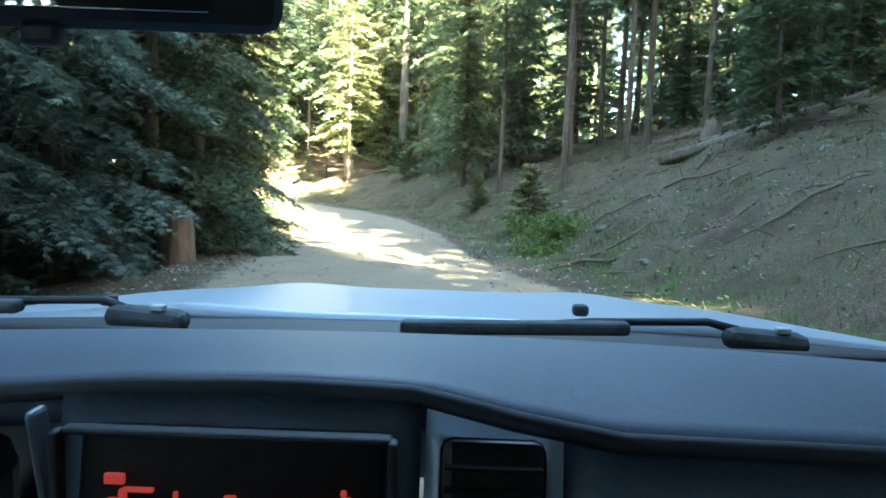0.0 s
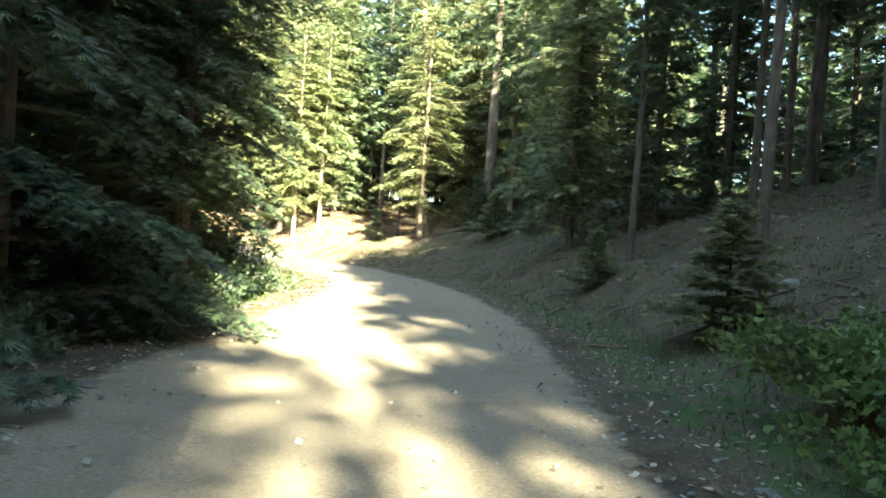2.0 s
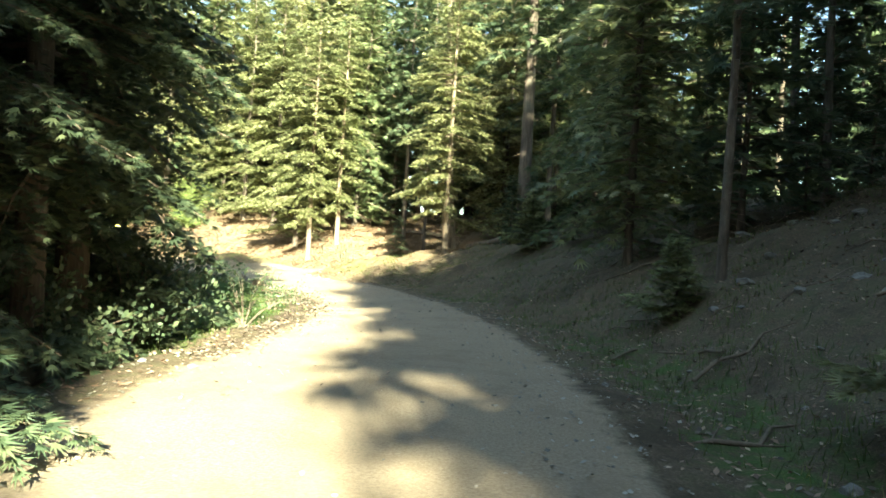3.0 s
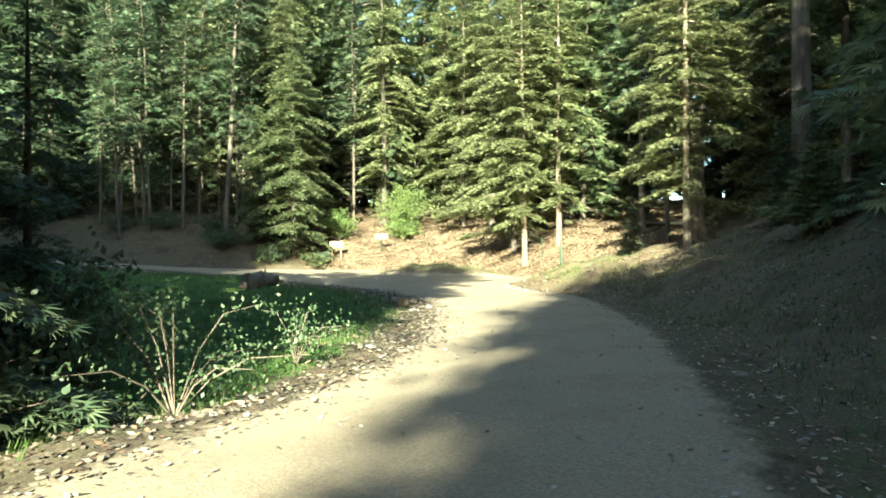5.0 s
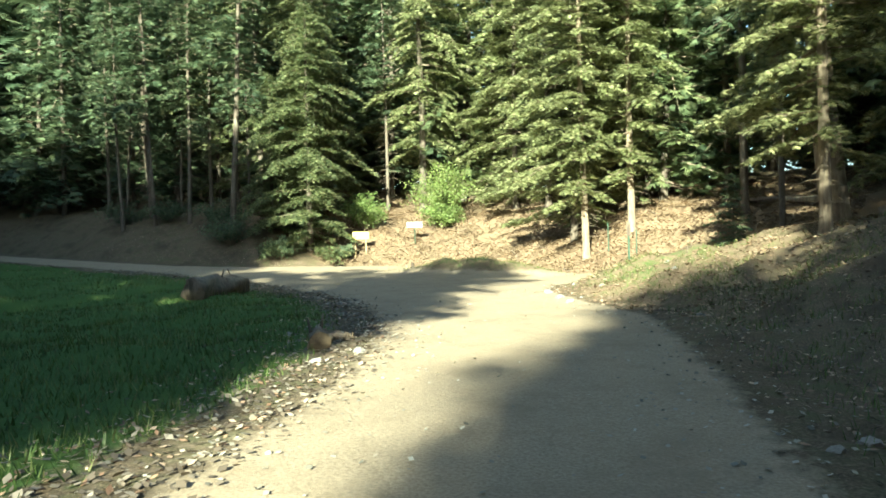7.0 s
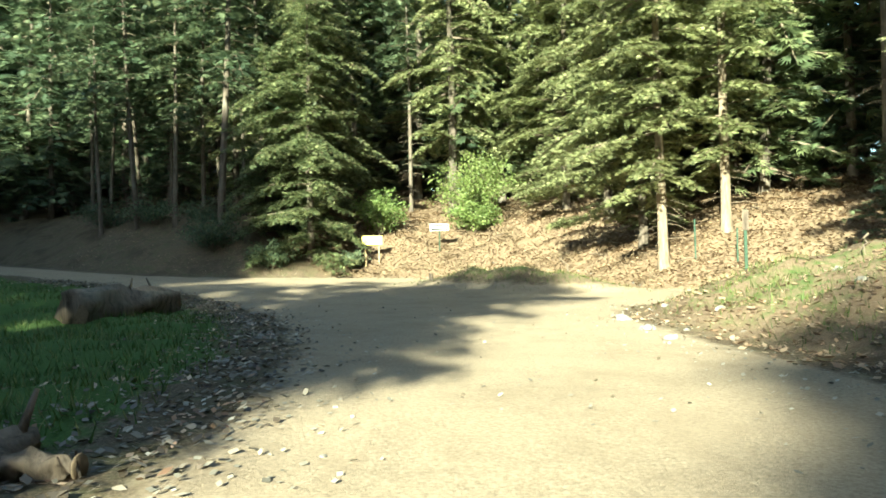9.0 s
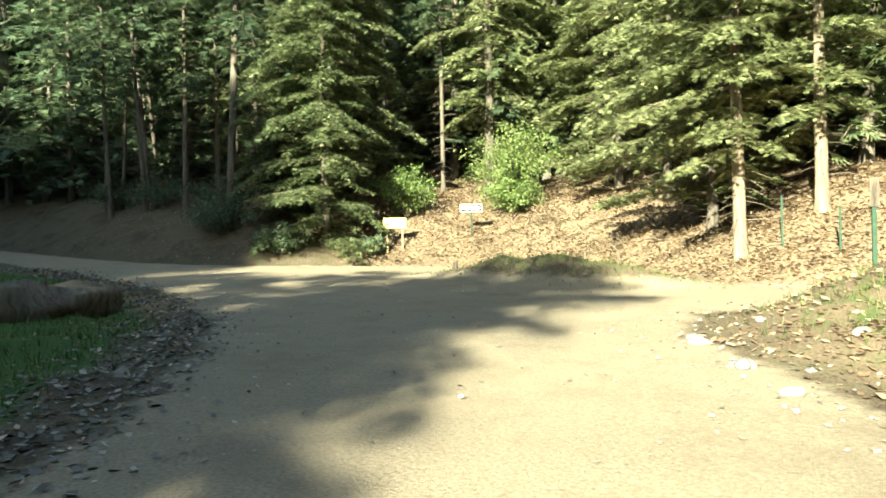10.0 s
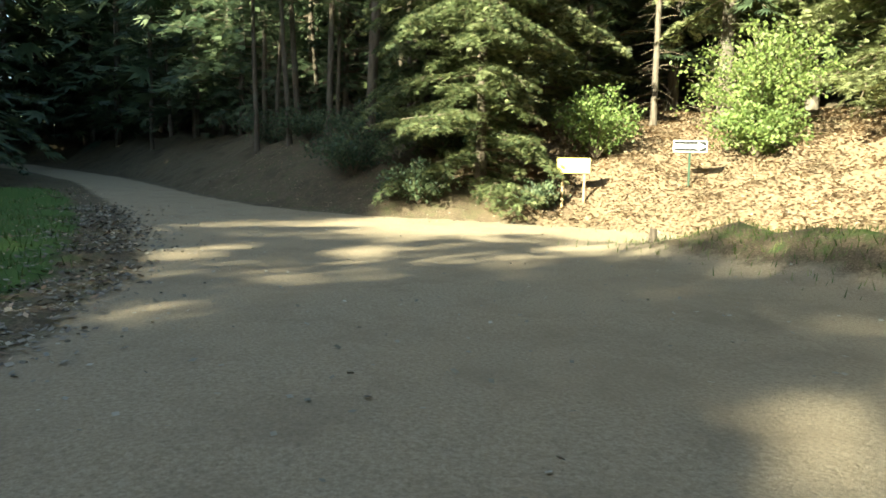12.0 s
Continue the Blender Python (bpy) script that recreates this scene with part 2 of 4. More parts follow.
def land(x, y):
    """Height of the ground, distance outside the gravel (negative on it), and whether a point lies on the uphill side."""
    x, y = np.asarray(x, float), np.asarray(y, float)
    ring = np.vstack([OUTLINE, OUTLINE[:1]])
    d = along(x, y, ring)[0]
    d = np.where(inside(x, y, OUTLINE), -d, d)
    _, side, z = along(x, y, SPINE, SPINE[:, 2])
    up = side > 0
    out = np.maximum(d, 0)
    corner = np.exp(-(((x + 8.5) / 8) ** 2 + ((y - 51) / 6.5) ** 2))
    far = smooth_step(y, 52, 57)
    start = (1.7 - 1.3 * smooth_step(y, 43, 50)) * (1 - far) + 0.1 * far
    rise = np.maximum(out - start, 0)
    near = 1 - smooth_step(y, 26, 42)
    bank = 0.53 * np.minimum(rise, 5) + (0.23 + 0.13 * near) * np.clip(rise - 5, 0, 9) + 0.06 * np.clip(rise - 14, 0, 200)
    bank *= 1 - 0.42 * corner
    drop = -0.2 * np.clip(out - 0.5, 0, 9) * (1 - smooth_step(y, 24, 31)) - 0.012 * np.minimum(out, 30)
    rise_left = 0.1 * np.clip(-38 - x, 0, 60) * smooth_step(out, 2, 12)
    low = drop + rise_left
    h = z + np.where(up, bank, low)
    berm = np.exp(-((((x + 22) * 0.99 + (y - 56.3) * 0.1) / 3.2) ** 2) ** 1.5 - (((y - 56.3) * 0.99 - (x + 22) * 0.1) / 0.95) ** 2)
    h += 0.62 * berm * (1 + 0.25 * value_noise(x * 1.3, y * 1.3, 21))
    rough = smooth_step(d, -0.4, 1.5)
    h += up * smooth_step(d, 1.2, 3) * (0.15 * value_noise(x * 0.9, y * 0.9, 6) + 0.08 * value_noise(x * 2.2, y * 2.2, 7))
    h += rough * (0.15 * value_noise(x * 0.55, y * 0.55, 1) + 0.08 * value_noise(x * 1.7, y * 1.7, 2) + 0.02 * value_noise(x * 4, y * 4, 3))
    h += (1 - rough) * (0.025 * value_noise(x * 0.5, y * 0.5, 4) + 0.012 * value_noise(x * 2.2, y * 2.2, 5))
    return h, d, up, berm


def height(x, y):
    return float(land(np.array([x]), np.array([y]))[0][0])


def build_ground():
    xs = np.concatenate([np.linspace(-900, -120, 14), np.linspace(-110, -46, 40), np.arange(-45, 12, 0.36), np.linspace(12.5, 70, 50), np.linspace(80, 900, 14)])
    ys = np.concatenate([np.linspace(-700, -60, 12), np.linspace(-50, -6, 30), np.arange(-5, 68, 0.36), np.linspace(69, 130, 40), np.linspace(145, 1100, 14)])
    gx, gy = np.meshgrid(xs, ys)
    h, d, up, berm = land(gx.ravel(), gy.ravel())
    verts = np.stack([gx.ravel(), gy.ravel(), h], -1)
    nx, ny = len(xs), len(ys)
    i = np.arange(ny - 1)[:, None] * nx + np.arange(nx - 1)[None]
    faces = np.stack([i, i + 1, i + 1 + nx, i + nx], -1).reshape(-1, 4)
    on = smooth_step(-d, -0.5, 0.5) * (1 - np.minimum(1, berm * 1.6))
    x, y = gx.ravel(), gy.ravel()
    meadow = (~up) * smooth_step(d, 0.5, 1.8) * smooth_step(y, 24, 29) * smooth_step(x, -48, -40)
    strip = up * smooth_step(d, 0.3, 0.8) * (1 - smooth_step(d, 1.6, 2.8)) * (1 - smooth_step(y, 28, 34)) * 0.3
    verge = up * smooth_step(d, 0.3, 1.2) * np.exp(-(((x + 11.5) / 3.0) ** 2 + ((y - 50.5) / 3.0) ** 2)) * 0.3
    grass = np.clip(np.maximum.reduce([meadow, strip, verge, berm * 0.3]), 0, 1)
    leafy = up * smooth_step(y, 55, 57.5) * (1 - smooth_step(d, 6, 11)) * (0.75 + 0.25 * value_noise(x * 0.7, y * 0.7, 31))
    leafy += 0.65 * up * smooth_step(d, -0.2, 0.8) * np.exp(-(((x + 11.5) / 4.0) ** 2 + ((y - 50.0) / 3.4) ** 2))
    cover = np.stack([on, grass, leafy, np.ones_like(on)], -1)
    isroad = on[faces].mean(1) > 0.5
    for name, pick, label in (("road", isroad, "pale brown gravel forest road with loose stones"),
                              ("ground", ~isroad, "forest floor of needle litter, dry leaves and grass")):
        used, inv = np.unique(faces[pick], return_inverse=True)
        me = mesh_of(name, verts[used], inv.reshape(-1, 4))
        a = me.color_attributes.new("cover", "FLOAT_COLOR", "POINT")
        a.data.foreach_set("color", cover[used].astype(np.float32).ravel())
        ob = part(name, me, GROUND, smooth=True)
        tagged(ob, label, name, kind="structure")


build_ground()


# ---------------------------------------------------------------- trees
def tube(verts, faces, pts, radii, sides=8):
    """Adds a bent, tapered tube to the lists."""
    pts = np.asarray(pts, float)
    first = len(verts)
    for i, (p, r) in enumerate(zip(pts, radii)):
        d = pts[min(i + 1, len(pts) - 1)] - pts[max(i - 1, 0)]
        d /= np.linalg.norm(d) + 1e-9
        u = np.cross(d, (0.3, 0.9, 0.1))
        u /= np.linalg.norm(u) + 1e-9
        v = np.cross(d, u)
        for k in range(sides):
            a = 2 * math.pi * k / sides
            verts.append(p + r * (math.cos(a) * u + math.sin(a) * v))
    for i in range(len(pts) - 1):
        for k in range(sides):
            a, b = first + i * sides + k, first + i * sides + (k + 1) % sides
            faces.append((a, b, b + sides, a + sides))
    faces.append(tuple(first + (len(pts) - 1) * sides + k for k in range(sides)))


FINGERS = (-0.85, -0.42, 0.0, 0.42, 0.85)


def blades(base, ahead, side, length, width):
    """Five-fingered flat sprays of needles: arrays of base points and directions to vertices and triangles."""
    w = side * (width * 0.5)[:, None]
    fan = [base + unit(ahead + k * side) * (length * (1.0 - 0.24 * abs(k)))[:, None] for k in FINGERS]
    v = np.stack([base - w, base + w, *fan], 1).reshape(-1, 3)
    i = np.arange(len(base))[:, None] * 7
    return v, np.concatenate([i + np.array([[0, 1, 2 + k]]) for k in range(5)])


def unit(v):
    return v / (np.linalg.norm(v, axis=-1, keepdims=True) + 1e-9)


def conifer(tall, girth, crown_from, spread, seed, needles=None, bark=None, tiers=60, blade=0.2, step=0.2, droop=0.35,
            dead=0, lean=0.0, shape=0.8, tuft=1.0, inner=0, forks=0.0):
    """A fir: bent trunk, whorls of drooping branches with side twigs set with tufts of needles, dead twigs below."""
    rng = np.random.RandomState(seed)
    root = new("conifer")
    tv, tf = [], []
    zs = np.array([-0.4, 0.0, 0.25, 0.8, 2.0] + list(np.linspace(4, tall, 8)) if tall > 6 else [-0.2, 0.0, 0.3 * tall, 0.7 * tall, tall])
    bx, by = rng.uniform(-0.012, 0.012, 2)
    axis = lambda z: np.array([lean * z + bx * z * math.sin(z * 0.35), by * z * math.sin(z * 0.3 + 1), z])
    rad = [girth * (1.35 if z < 0.1 else 1.12 if z < 0.4 else 1) * max(0.03, 1 - max(z, 0) / tall) ** 0.75 + 0.008 for z in zs]
    tube(tv, tf, [axis(z) for z in zs], rad, 12)
    part("trunk", mesh_of("trunk", tv, tf), bark or BARK, root, smooth=True)
    bv, bf, pos, dirs, turns = [], [], [], [], []
    up = np.array([0.0, 0.0, 1.0])

    def limb(start, ang, length, rise, limp, thick):
        """One limb with its twigs and sprays; gives back its curve."""
        out = np.array([math.cos(ang), math.sin(ang), 0.0])
        across = np.array([-out[1], out[0], 0.0])
        curve = lambda t: start + out * length * t * (1 - 0.08 * t) + up * length * (rise * t - (limp + rise * 0.5) * t ** 1.7)
        tube(bv, bf, [curve(t) for t in (0, 0.5, 1.0)], [thick, thick * 0.6, 0.003], 3)
        for t in np.linspace(0.12, 1.0, max(4, int(length / step))):
            p = curve(t)
            fwd = unit(curve(min(t + 0.05, 1.05)) - curve(t - 0.05))
            for s in (-1, 1):
                tl = (0.16 + 0.42 * length * (1 - t) ** 0.8 * min(1, t * 5)) * rng.uniform(0.6, 1.25)
                tl = min(tl, 1.0)
                td = unit(fwd * rng.uniform(0.5, 1.0) + across * s + up * (rng.uniform(-0.45, 0.15) - limp * 0.4))
                m = max(1, int(tl / (blade * 0.6)))
                for q in range(m):
                    f = (q + 0.5 * rng.rand()) / m
                    at = p + td * tl * f + up * (-0.10 * f * f * tl)
                    for ss in ((-1, 1) if q < m - 1 else (0,)):
                        pos.append(at)
                        dirs.append(td)
                        turns.append(ss)
        return curve

    for k in range(tiers):
        u = ((k + rng.rand()) / tiers)
        z = crown_from + (tall - crown_from) * u ** 0.9
        ang = k * 2.399 + rng.uniform(-0.7, 0.7)
        length = spread * ((1 - u) ** shape * 0.9 + 0.1) * rng.uniform(0.5, 1.2)
        if u < 0.12 and crown_from > 1:
            length *= rng.uniform(0.4, 1.0)
        length *= 1 + 0.42 * math.sin(ang * 2 + seed + z * 1.1) * math.sin(z * 0.8 + seed * 2.1 + ang)
        rise = rng.uniform(-0.25, 0.4) + 0.5 * u
        limp = droop * rng.uniform(0.4, 1.5)
        curve = limb(axis(z), ang, length, rise, limp, 0.012 * length + 0.006)
        for side in (-1, 1):
            if length > 1.2 and rng.rand() < forks:
                limb(curve(rng.uniform(0.3, 0.6)), ang + side * rng.uniform(0.45, 0.9), length * rng.uniform(0.35, 0.6), rise * 0.4 + rng.uniform(-0.25, 0.25), limp * rng.uniform(0.5, 1.3), 0.008 * length)
        for q in range(inner):
            a = ang + rng.uniform(-2, 2)
            o = np.array([math.cos(a), math.sin(a), rng.uniform(-0.5, 0.3)])
            pos.append(axis(z + rng.uniform(-0.3, 0.3)) + o * rng.uniform(0.1, 0.3 + 0.12 * length))
            dirs.append(unit(o))
            turns.append(0)
    pos, dirs, turns = np.array(pos), np.array(dirs), np.array(turns)[:, None]
    n = len(pos)
    off = unit(np.stack([dirs[:, 1], -dirs[:, 0], np.zeros(n)], -1))
    dirs = unit(dirs + 0.75 * turns * off + rng.uniform(-0.22, 0.22, (n, 3)))
    flat = unit(np.cross(dirs, np.array([0, -0.15, 0.9]) + rng.uniform(-0.6, 0.6, (n, 3))))
    lens = blade * 1.25 * rng.uniform(0.6, 1.25, n)
    v, f = blades(pos, dirs, flat, lens, lens * 0.19 * tuft)
    tagged(part("branchwork", mesh_of("branchwork", bv, bf), TWIG, root), kind="stuff")
    tagged(part("foliage", mesh_of("foliage", v, f), needles or FIR, root), kind="stuff")
    if dead:
        dv, df = [], []
        for k in range(dead):
            z = rng.uniform(0.12, 1.0) * max(crown_from, 1.5)
            ang = rng.uniform(0, 6.28)
            L = rng.uniform(0.3, 1.2) * min(1, spread / 1.8)
            o = np.array([math.cos(ang), math.sin(ang), rng.uniform(-0.3, 0.1)])
            w = np.array([-o[1], o[0], 0]) * rng.uniform(-0.3, 0.3)
            tube(dv, df, [axis(z), axis(z) + o * L * 0.5 + w * L * 0.3, axis(z) + o * L + w * L + np.array([0, 0, -0.15 * L])], [0.012, 0.008, 0.003], 3)
        tagged(part("deadwood", mesh_of("deadwood", dv, df), TWIG, root), kind="stuff")
    return root


def place(proto, x, y, turn=0.0, size=1.0, tilt=(0, 0), sink=0.05):
    z = height(x, y) - sink
    return copy_thing(proto, pose(x, y, z, tilt[0], tilt[1], turn) @ Matrix.Scale(size, 4))


PROTOS = []


def proto(label, *args, **more):
    t = tagged(conifer(*args, **more), label, "tree")
    PROTOS.append(t)
    return t


FULL = proto("dark green fir with drooping branches down to the ground", 13, 0.17, 0.25, 2.7, 1, FIR, BARK, 88, 0.12, 0.16, inner=16, forks=0.4)
FULL_BLUE = proto("bluish green fir with wide drooping branches beside the road", 12, 0.17, 0.2, 2.75, 2, FIR_BLUE, BARK, 84, 0.115, 0.15, dead=24, droop=0.5, inner=12, forks=0.6)
EDGE = proto("dark green fir leaning its boughs out over the road", 13, 0.17, 1.6, 3.1, 21, FIR, BARK, 88, 0.12, 0.16, shape=0.7, inner=16, forks=0.4)
SKIRT = proto("broad green fir with boughs hanging to the ground", 16, 0.2, 0.2, 3.6, 14, FIR_MID, BARK, 124, 0.19, 0.2, droop=0.42, shape=0.45, inner=26, forks=0.8)
LIGHT = proto("fir standing in the sun above a bare lower trunk, with sunlit green colouring", 15, 0.15, 2.3, 3.2, 3, FIR_SUNLIT, BARK_PALE, 84, 0.17, 0.19, dead=18, droop=0.3, shape=0.42, inner=12, forks=0.75)
LIGHT_2 = proto("bushy fir with sunlit green colouring and layered branches", 18, 0.19, 0.9, 3.8, 8, FIR_SUNLIT, BARK, 100, 0.19, 0.21, dead=12, droop=0.36, shape=0.42, inner=14, forks=0.8)
LIMBED = proto("tall conifer with sunlit green colouring, ragged hanging boughs and dead twigs", 20, 0.24, 3.2, 3.6, 15, FIR_SUNLIT, BARK, 90, 0.21, 0.22, dead=60, droop=0.55, shape=0.4, inner=12, forks=0.7)
BARE = proto("slender conifer with a long bare trunk and dead twigs", 19, 0.12, 6.2, 2.4, 4, FIR, BARK, 74, 0.34, 0.34, dead=60, shape=0.4)
BARE_2 = proto("tall conifer with a straight grey brown bare trunk", 22, 0.18, 7.5, 3.0, 5, FIR, BARK, 80, 0.4, 0.38, dead=46, shape=0.4)
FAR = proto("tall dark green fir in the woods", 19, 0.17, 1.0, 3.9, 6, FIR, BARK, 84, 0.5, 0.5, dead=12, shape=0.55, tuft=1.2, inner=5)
FAR_LIGHT = proto("fir in the woods with sunlit green colouring", 19, 0.17, 0.8, 4.0, 7, FIR_SUNLIT, BARK, 84, 0.3, 0.36, dead=12, droop=0.4, shape=0.45, inner=10, forks=0.7)
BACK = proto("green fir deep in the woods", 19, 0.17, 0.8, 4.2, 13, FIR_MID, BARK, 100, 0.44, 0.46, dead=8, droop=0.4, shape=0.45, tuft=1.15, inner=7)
BIG = proto("old conifer with a thick pale leaning trunk", 19, 0.40, 4.6, 3.0, 11, FIR_SUNLIT, BARK_PALE, 80, 0.3, 0.3, dead=40, lean=-0.07, shape=0.5, inner=4)
DARK_BIG = proto("tall thick dark trunked conifer at the bend of the road", 24, 0.33, 8.0, 3.2, 16, FIR, BARK, 80, 0.4, 0.38, dead=30, shape=0.4, inner=3)
YOUNG = proto("low young fir with branches to the ground", 2.2, 0.025, 0.08, 1.15, 9, FIR_SUNLIT, BARK, 64, 0.14, 0.09, droop=0.05, inner=4)
UNDER = proto("shaded fir of the undergrowth with thin layered branches", 7, 0.07, 0.6, 2.1, 10, FIR, BARK, 60, 0.28, 0.28, droop=0.2, shape=0.6, inner=5)
SHADE_HIGH = proto("unseen tall conifer with a high crown, added behind the start for shade", 24, 0.2, 13.5, 3.2, 12, FIR, BARK, 60, 0.5, 0.42, shape=0.35)
rnd = random.Random(5)
TAKEN = []


def stand(p, x, y, s=1.0, tilt=(0, 0), turn=None):
    TAKEN.append((x, y))
    return place(p, x, y, rnd.uniform(0, 360) if turn is None else turn, s, tilt)


# firs along the left side of the first stretch; the 1.38 one is sized to shade the berm
for x, y, p, s in [(-5.6, 7.2, FULL_BLUE, 1.0), (-6.3, 11.0, FULL_BLUE, 1.15), (-6.3, 14.6, FULL, 1.1), (-6.5, 18, FULL, 1.05), (-7.4, 21.0, FULL, 1.0), (-6.8, 22.8, EDGE, 1.05), (-7.7, 24.6, EDGE, 1.38),
                   (-8.0, 3.5, FULL_BLUE, 1.0), (-9.3, 16, FULL, 1.2), (-9.5, 9, FAR, 0.9), (-12, 20, FAR, 1.0), (-5.9, 1.5, FULL, 1.0), (-8.9, 26.0, FULL, 0.9),
                   (-10, 13, UNDER, 1.1), (-9.6, 28.3, FULL, 0.4), (-8, 19.8, UNDER, 0.9)]:
    stand(p, x, y, s)
# trunks on the right bank and round the corner
for x, y, p, s in [(4.4, 25.7, BARE, 1.0), (6.8, 26.1, BARE, 0.95), (9.0, 36.1, BARE_2, 0.9), (2.4, 30.5, BARE, 0.8), (-3.1, 48.7, DARK_BIG, 1.0), (-3.6, 48.2, UNDER, 0.5), (-2.6, 48.0, UNDER, 0.45), (-2.1, 53.9, BARE_2, 0.9),
                   (-0.3, 53.7, BARE_2, 0.95), (-7.2, 50.8, LIGHT, 0.95), (9.7, 37.5, BARE, 1.0), (0.9, 35.3, BACK, 0.72), (3.6, 34.5, UNDER, 1.2), (5.3, 29.6, BARE, 0.9), (8.4, 29.0, BARE_2, 0.85), (10.2, 27.4, BARE, 1.0), (1.2, 40.5, BACK, 0.75), (4.2, 38.2, BARE_2, 0.8), (0.2, 45.5, BACK, 0.85), (7.6, 41, FAR, 0.9), (-5.2, 60.5, FAR_LIGHT, 0.9),
                   (-2.3, 44.0, YOUNG, 1.0), (2.6, 21.15, YOUNG, 0.9), (-7.6, 54.4, BIG, 1.0), (1.4, 29.4, YOUNG, 0.7)]:
    stand(p, x, y, s)
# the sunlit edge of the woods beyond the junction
# Sunlit-coloured and dark needle copies are set where sun and shade fall.
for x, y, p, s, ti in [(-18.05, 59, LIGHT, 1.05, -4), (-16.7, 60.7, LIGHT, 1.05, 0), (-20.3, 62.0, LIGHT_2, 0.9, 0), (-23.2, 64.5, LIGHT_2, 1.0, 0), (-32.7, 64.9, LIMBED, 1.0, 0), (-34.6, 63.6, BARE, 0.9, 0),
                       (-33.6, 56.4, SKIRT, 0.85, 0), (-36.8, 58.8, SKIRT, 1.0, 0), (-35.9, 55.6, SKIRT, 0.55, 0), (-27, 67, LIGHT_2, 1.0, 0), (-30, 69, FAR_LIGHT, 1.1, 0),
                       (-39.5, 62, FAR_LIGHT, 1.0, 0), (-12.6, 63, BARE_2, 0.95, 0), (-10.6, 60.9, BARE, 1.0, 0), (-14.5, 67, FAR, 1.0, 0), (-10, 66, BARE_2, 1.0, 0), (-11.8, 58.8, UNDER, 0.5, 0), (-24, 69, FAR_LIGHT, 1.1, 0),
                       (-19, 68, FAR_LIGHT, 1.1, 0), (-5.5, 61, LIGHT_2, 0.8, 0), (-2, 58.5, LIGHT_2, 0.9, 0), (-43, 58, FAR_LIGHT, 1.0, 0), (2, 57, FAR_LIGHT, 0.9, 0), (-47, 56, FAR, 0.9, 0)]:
    stand(p, x, y, s, (0, ti))
# Firs added here, tall enough to throw shade onto the berm.
for x, y, k in [(-11.2, 23.8, 0.84), (-9.6, 23.4, 0.87), (-8.3, 23.6, 0.84)]:
    stand(FULL, x, y, 1.68 * k)
# Unseen trees on the right bank, added to shade the road past the lit strip.
for x, y in [(8.7, 4), (10.0, 1), (9.2, 5.5), (11.5, -2.5), (12.9, -0.5), (12.8, 3.5), (12.8, -5.5), (8.4, 7.5), (8.0, 10.5)]:
    stand(BARE_2, x, y, 0.78)
# Low unseen firs behind the start, added to keep sun off the first stretch.
for x, y in [(9.2, -9), (10.4, -9.6), (11.7, -9), (10.2, -7)]:
    stand(FULL, x, y, 0.72)
# Unseen high crowns behind the start, added to shade both sides of the lit strip.
for x, y in [(5.0, -6), (6.4, -9), (3.4, -5.5), (4.6, -9), (6.3, -12), (4.0, -7.4)]:
    stand(SHADE_HIGH, x, y, rnd.uniform(0.95, 1.05))
for x, y in [(8.3, -12), (9.4, -14.5), (5.8, -12), (6.6, -14.5), (5.2, -10.3), (-2.2, -13.5), (-1.5, -12)]:
    stand(SHADE_HIGH, x, y, 1.22)


def lane(x, y):
    """Place across the direction of the sun: what has the same number lies in one line of light."""
    return x * 0.917 + y * 0.40


def gap(x, y, room=0.0):
    """Whether a place lies in the narrow opening kept clear of trees so the evening sun reaches the road."""
    wide = room + (0.8 if y < 20 else 0.0)
    return -60 < y < 31 and 4.6 - wide < lane(x, y) < 7.5 + wide


def shade_to(x, y):
    """How far north the woods south of the meadow are made tall enough to throw their shade."""
    c = lane(x, y)
    if c < -10:
        return 64.0
    return 45.0 + 4.5 * math.sin(c * 2.3) if c < -1.2 else 56.5


def scatter(count, box, kinds, sizes, apart, test=None):
    """Trees of the woods, kept apart from each other and off the road."""
    made = tries = 0
    while made < count and tries < 6000:
        tries += 1
        x, y = rnd.uniform(box[0], box[1]), rnd.uniform(box[2], box[3])
        if any((x - a) ** 2 + (y - b) ** 2 < apart * apart for a, b in TAKEN):
            continue
        h, d, up, berm = land(np.array([x]), np.array([y]))
        if d[0] < 3.2 or gap(x, y) or (test and not test(x, y, float(d[0]), bool(up[0]))):
            continue
        stand(rnd.choice(kinds), x, y, rnd.uniform(*sizes), (rnd.gauss(0, 1.8), rnd.gauss(0, 1.8)))
        made += 1


scatter(42, (4, 30, -25, 46), [BARE, BARE_2, BARE, BARE, BARE_2], (0.8, 1.1), 2.3, lambda x, y, d, up: up and d > (10 if y < 24 else 5.5))
scatter(14, (3, 20, 8, 44), [UNDER], (0.4, 0.9), 1.6, lambda x, y, d, up: up and d > 7)
# Left woods, mostly out of sight, sized for the shade they throw.
scatter(9, (-34, -6, 9, 26), [FAR, FAR, BARE_2], (0.6, 0.76), 2.6)
scatter(12, (-32, -11, -25, 8), [FAR, FAR, BARE_2], (0.8, 1.05), 2.4)
scatter(42, (-60, 12, 62, 82), [BACK, BACK, FAR], (1.0, 1.4), 2.8, lambda x, y, d, up: up and d > 5)
scatter(26, (-75, -40, 44, 70), [BARE, BARE_2, FAR], (0.8, 1.2), 2.2, lambda x, y, d, up: d > 4.5)
scatter(14, (-50, -36, 51.5, 60), [BARE, BARE, BARE_2], (0.65, 1.0), 1.7, lambda x, y, d, up: d > 3.4)
scatter(12, (9, 22, 10, 40), [FAR], (0.85, 1.0), 2.6, lambda x, y, d, up: up and d > 8)
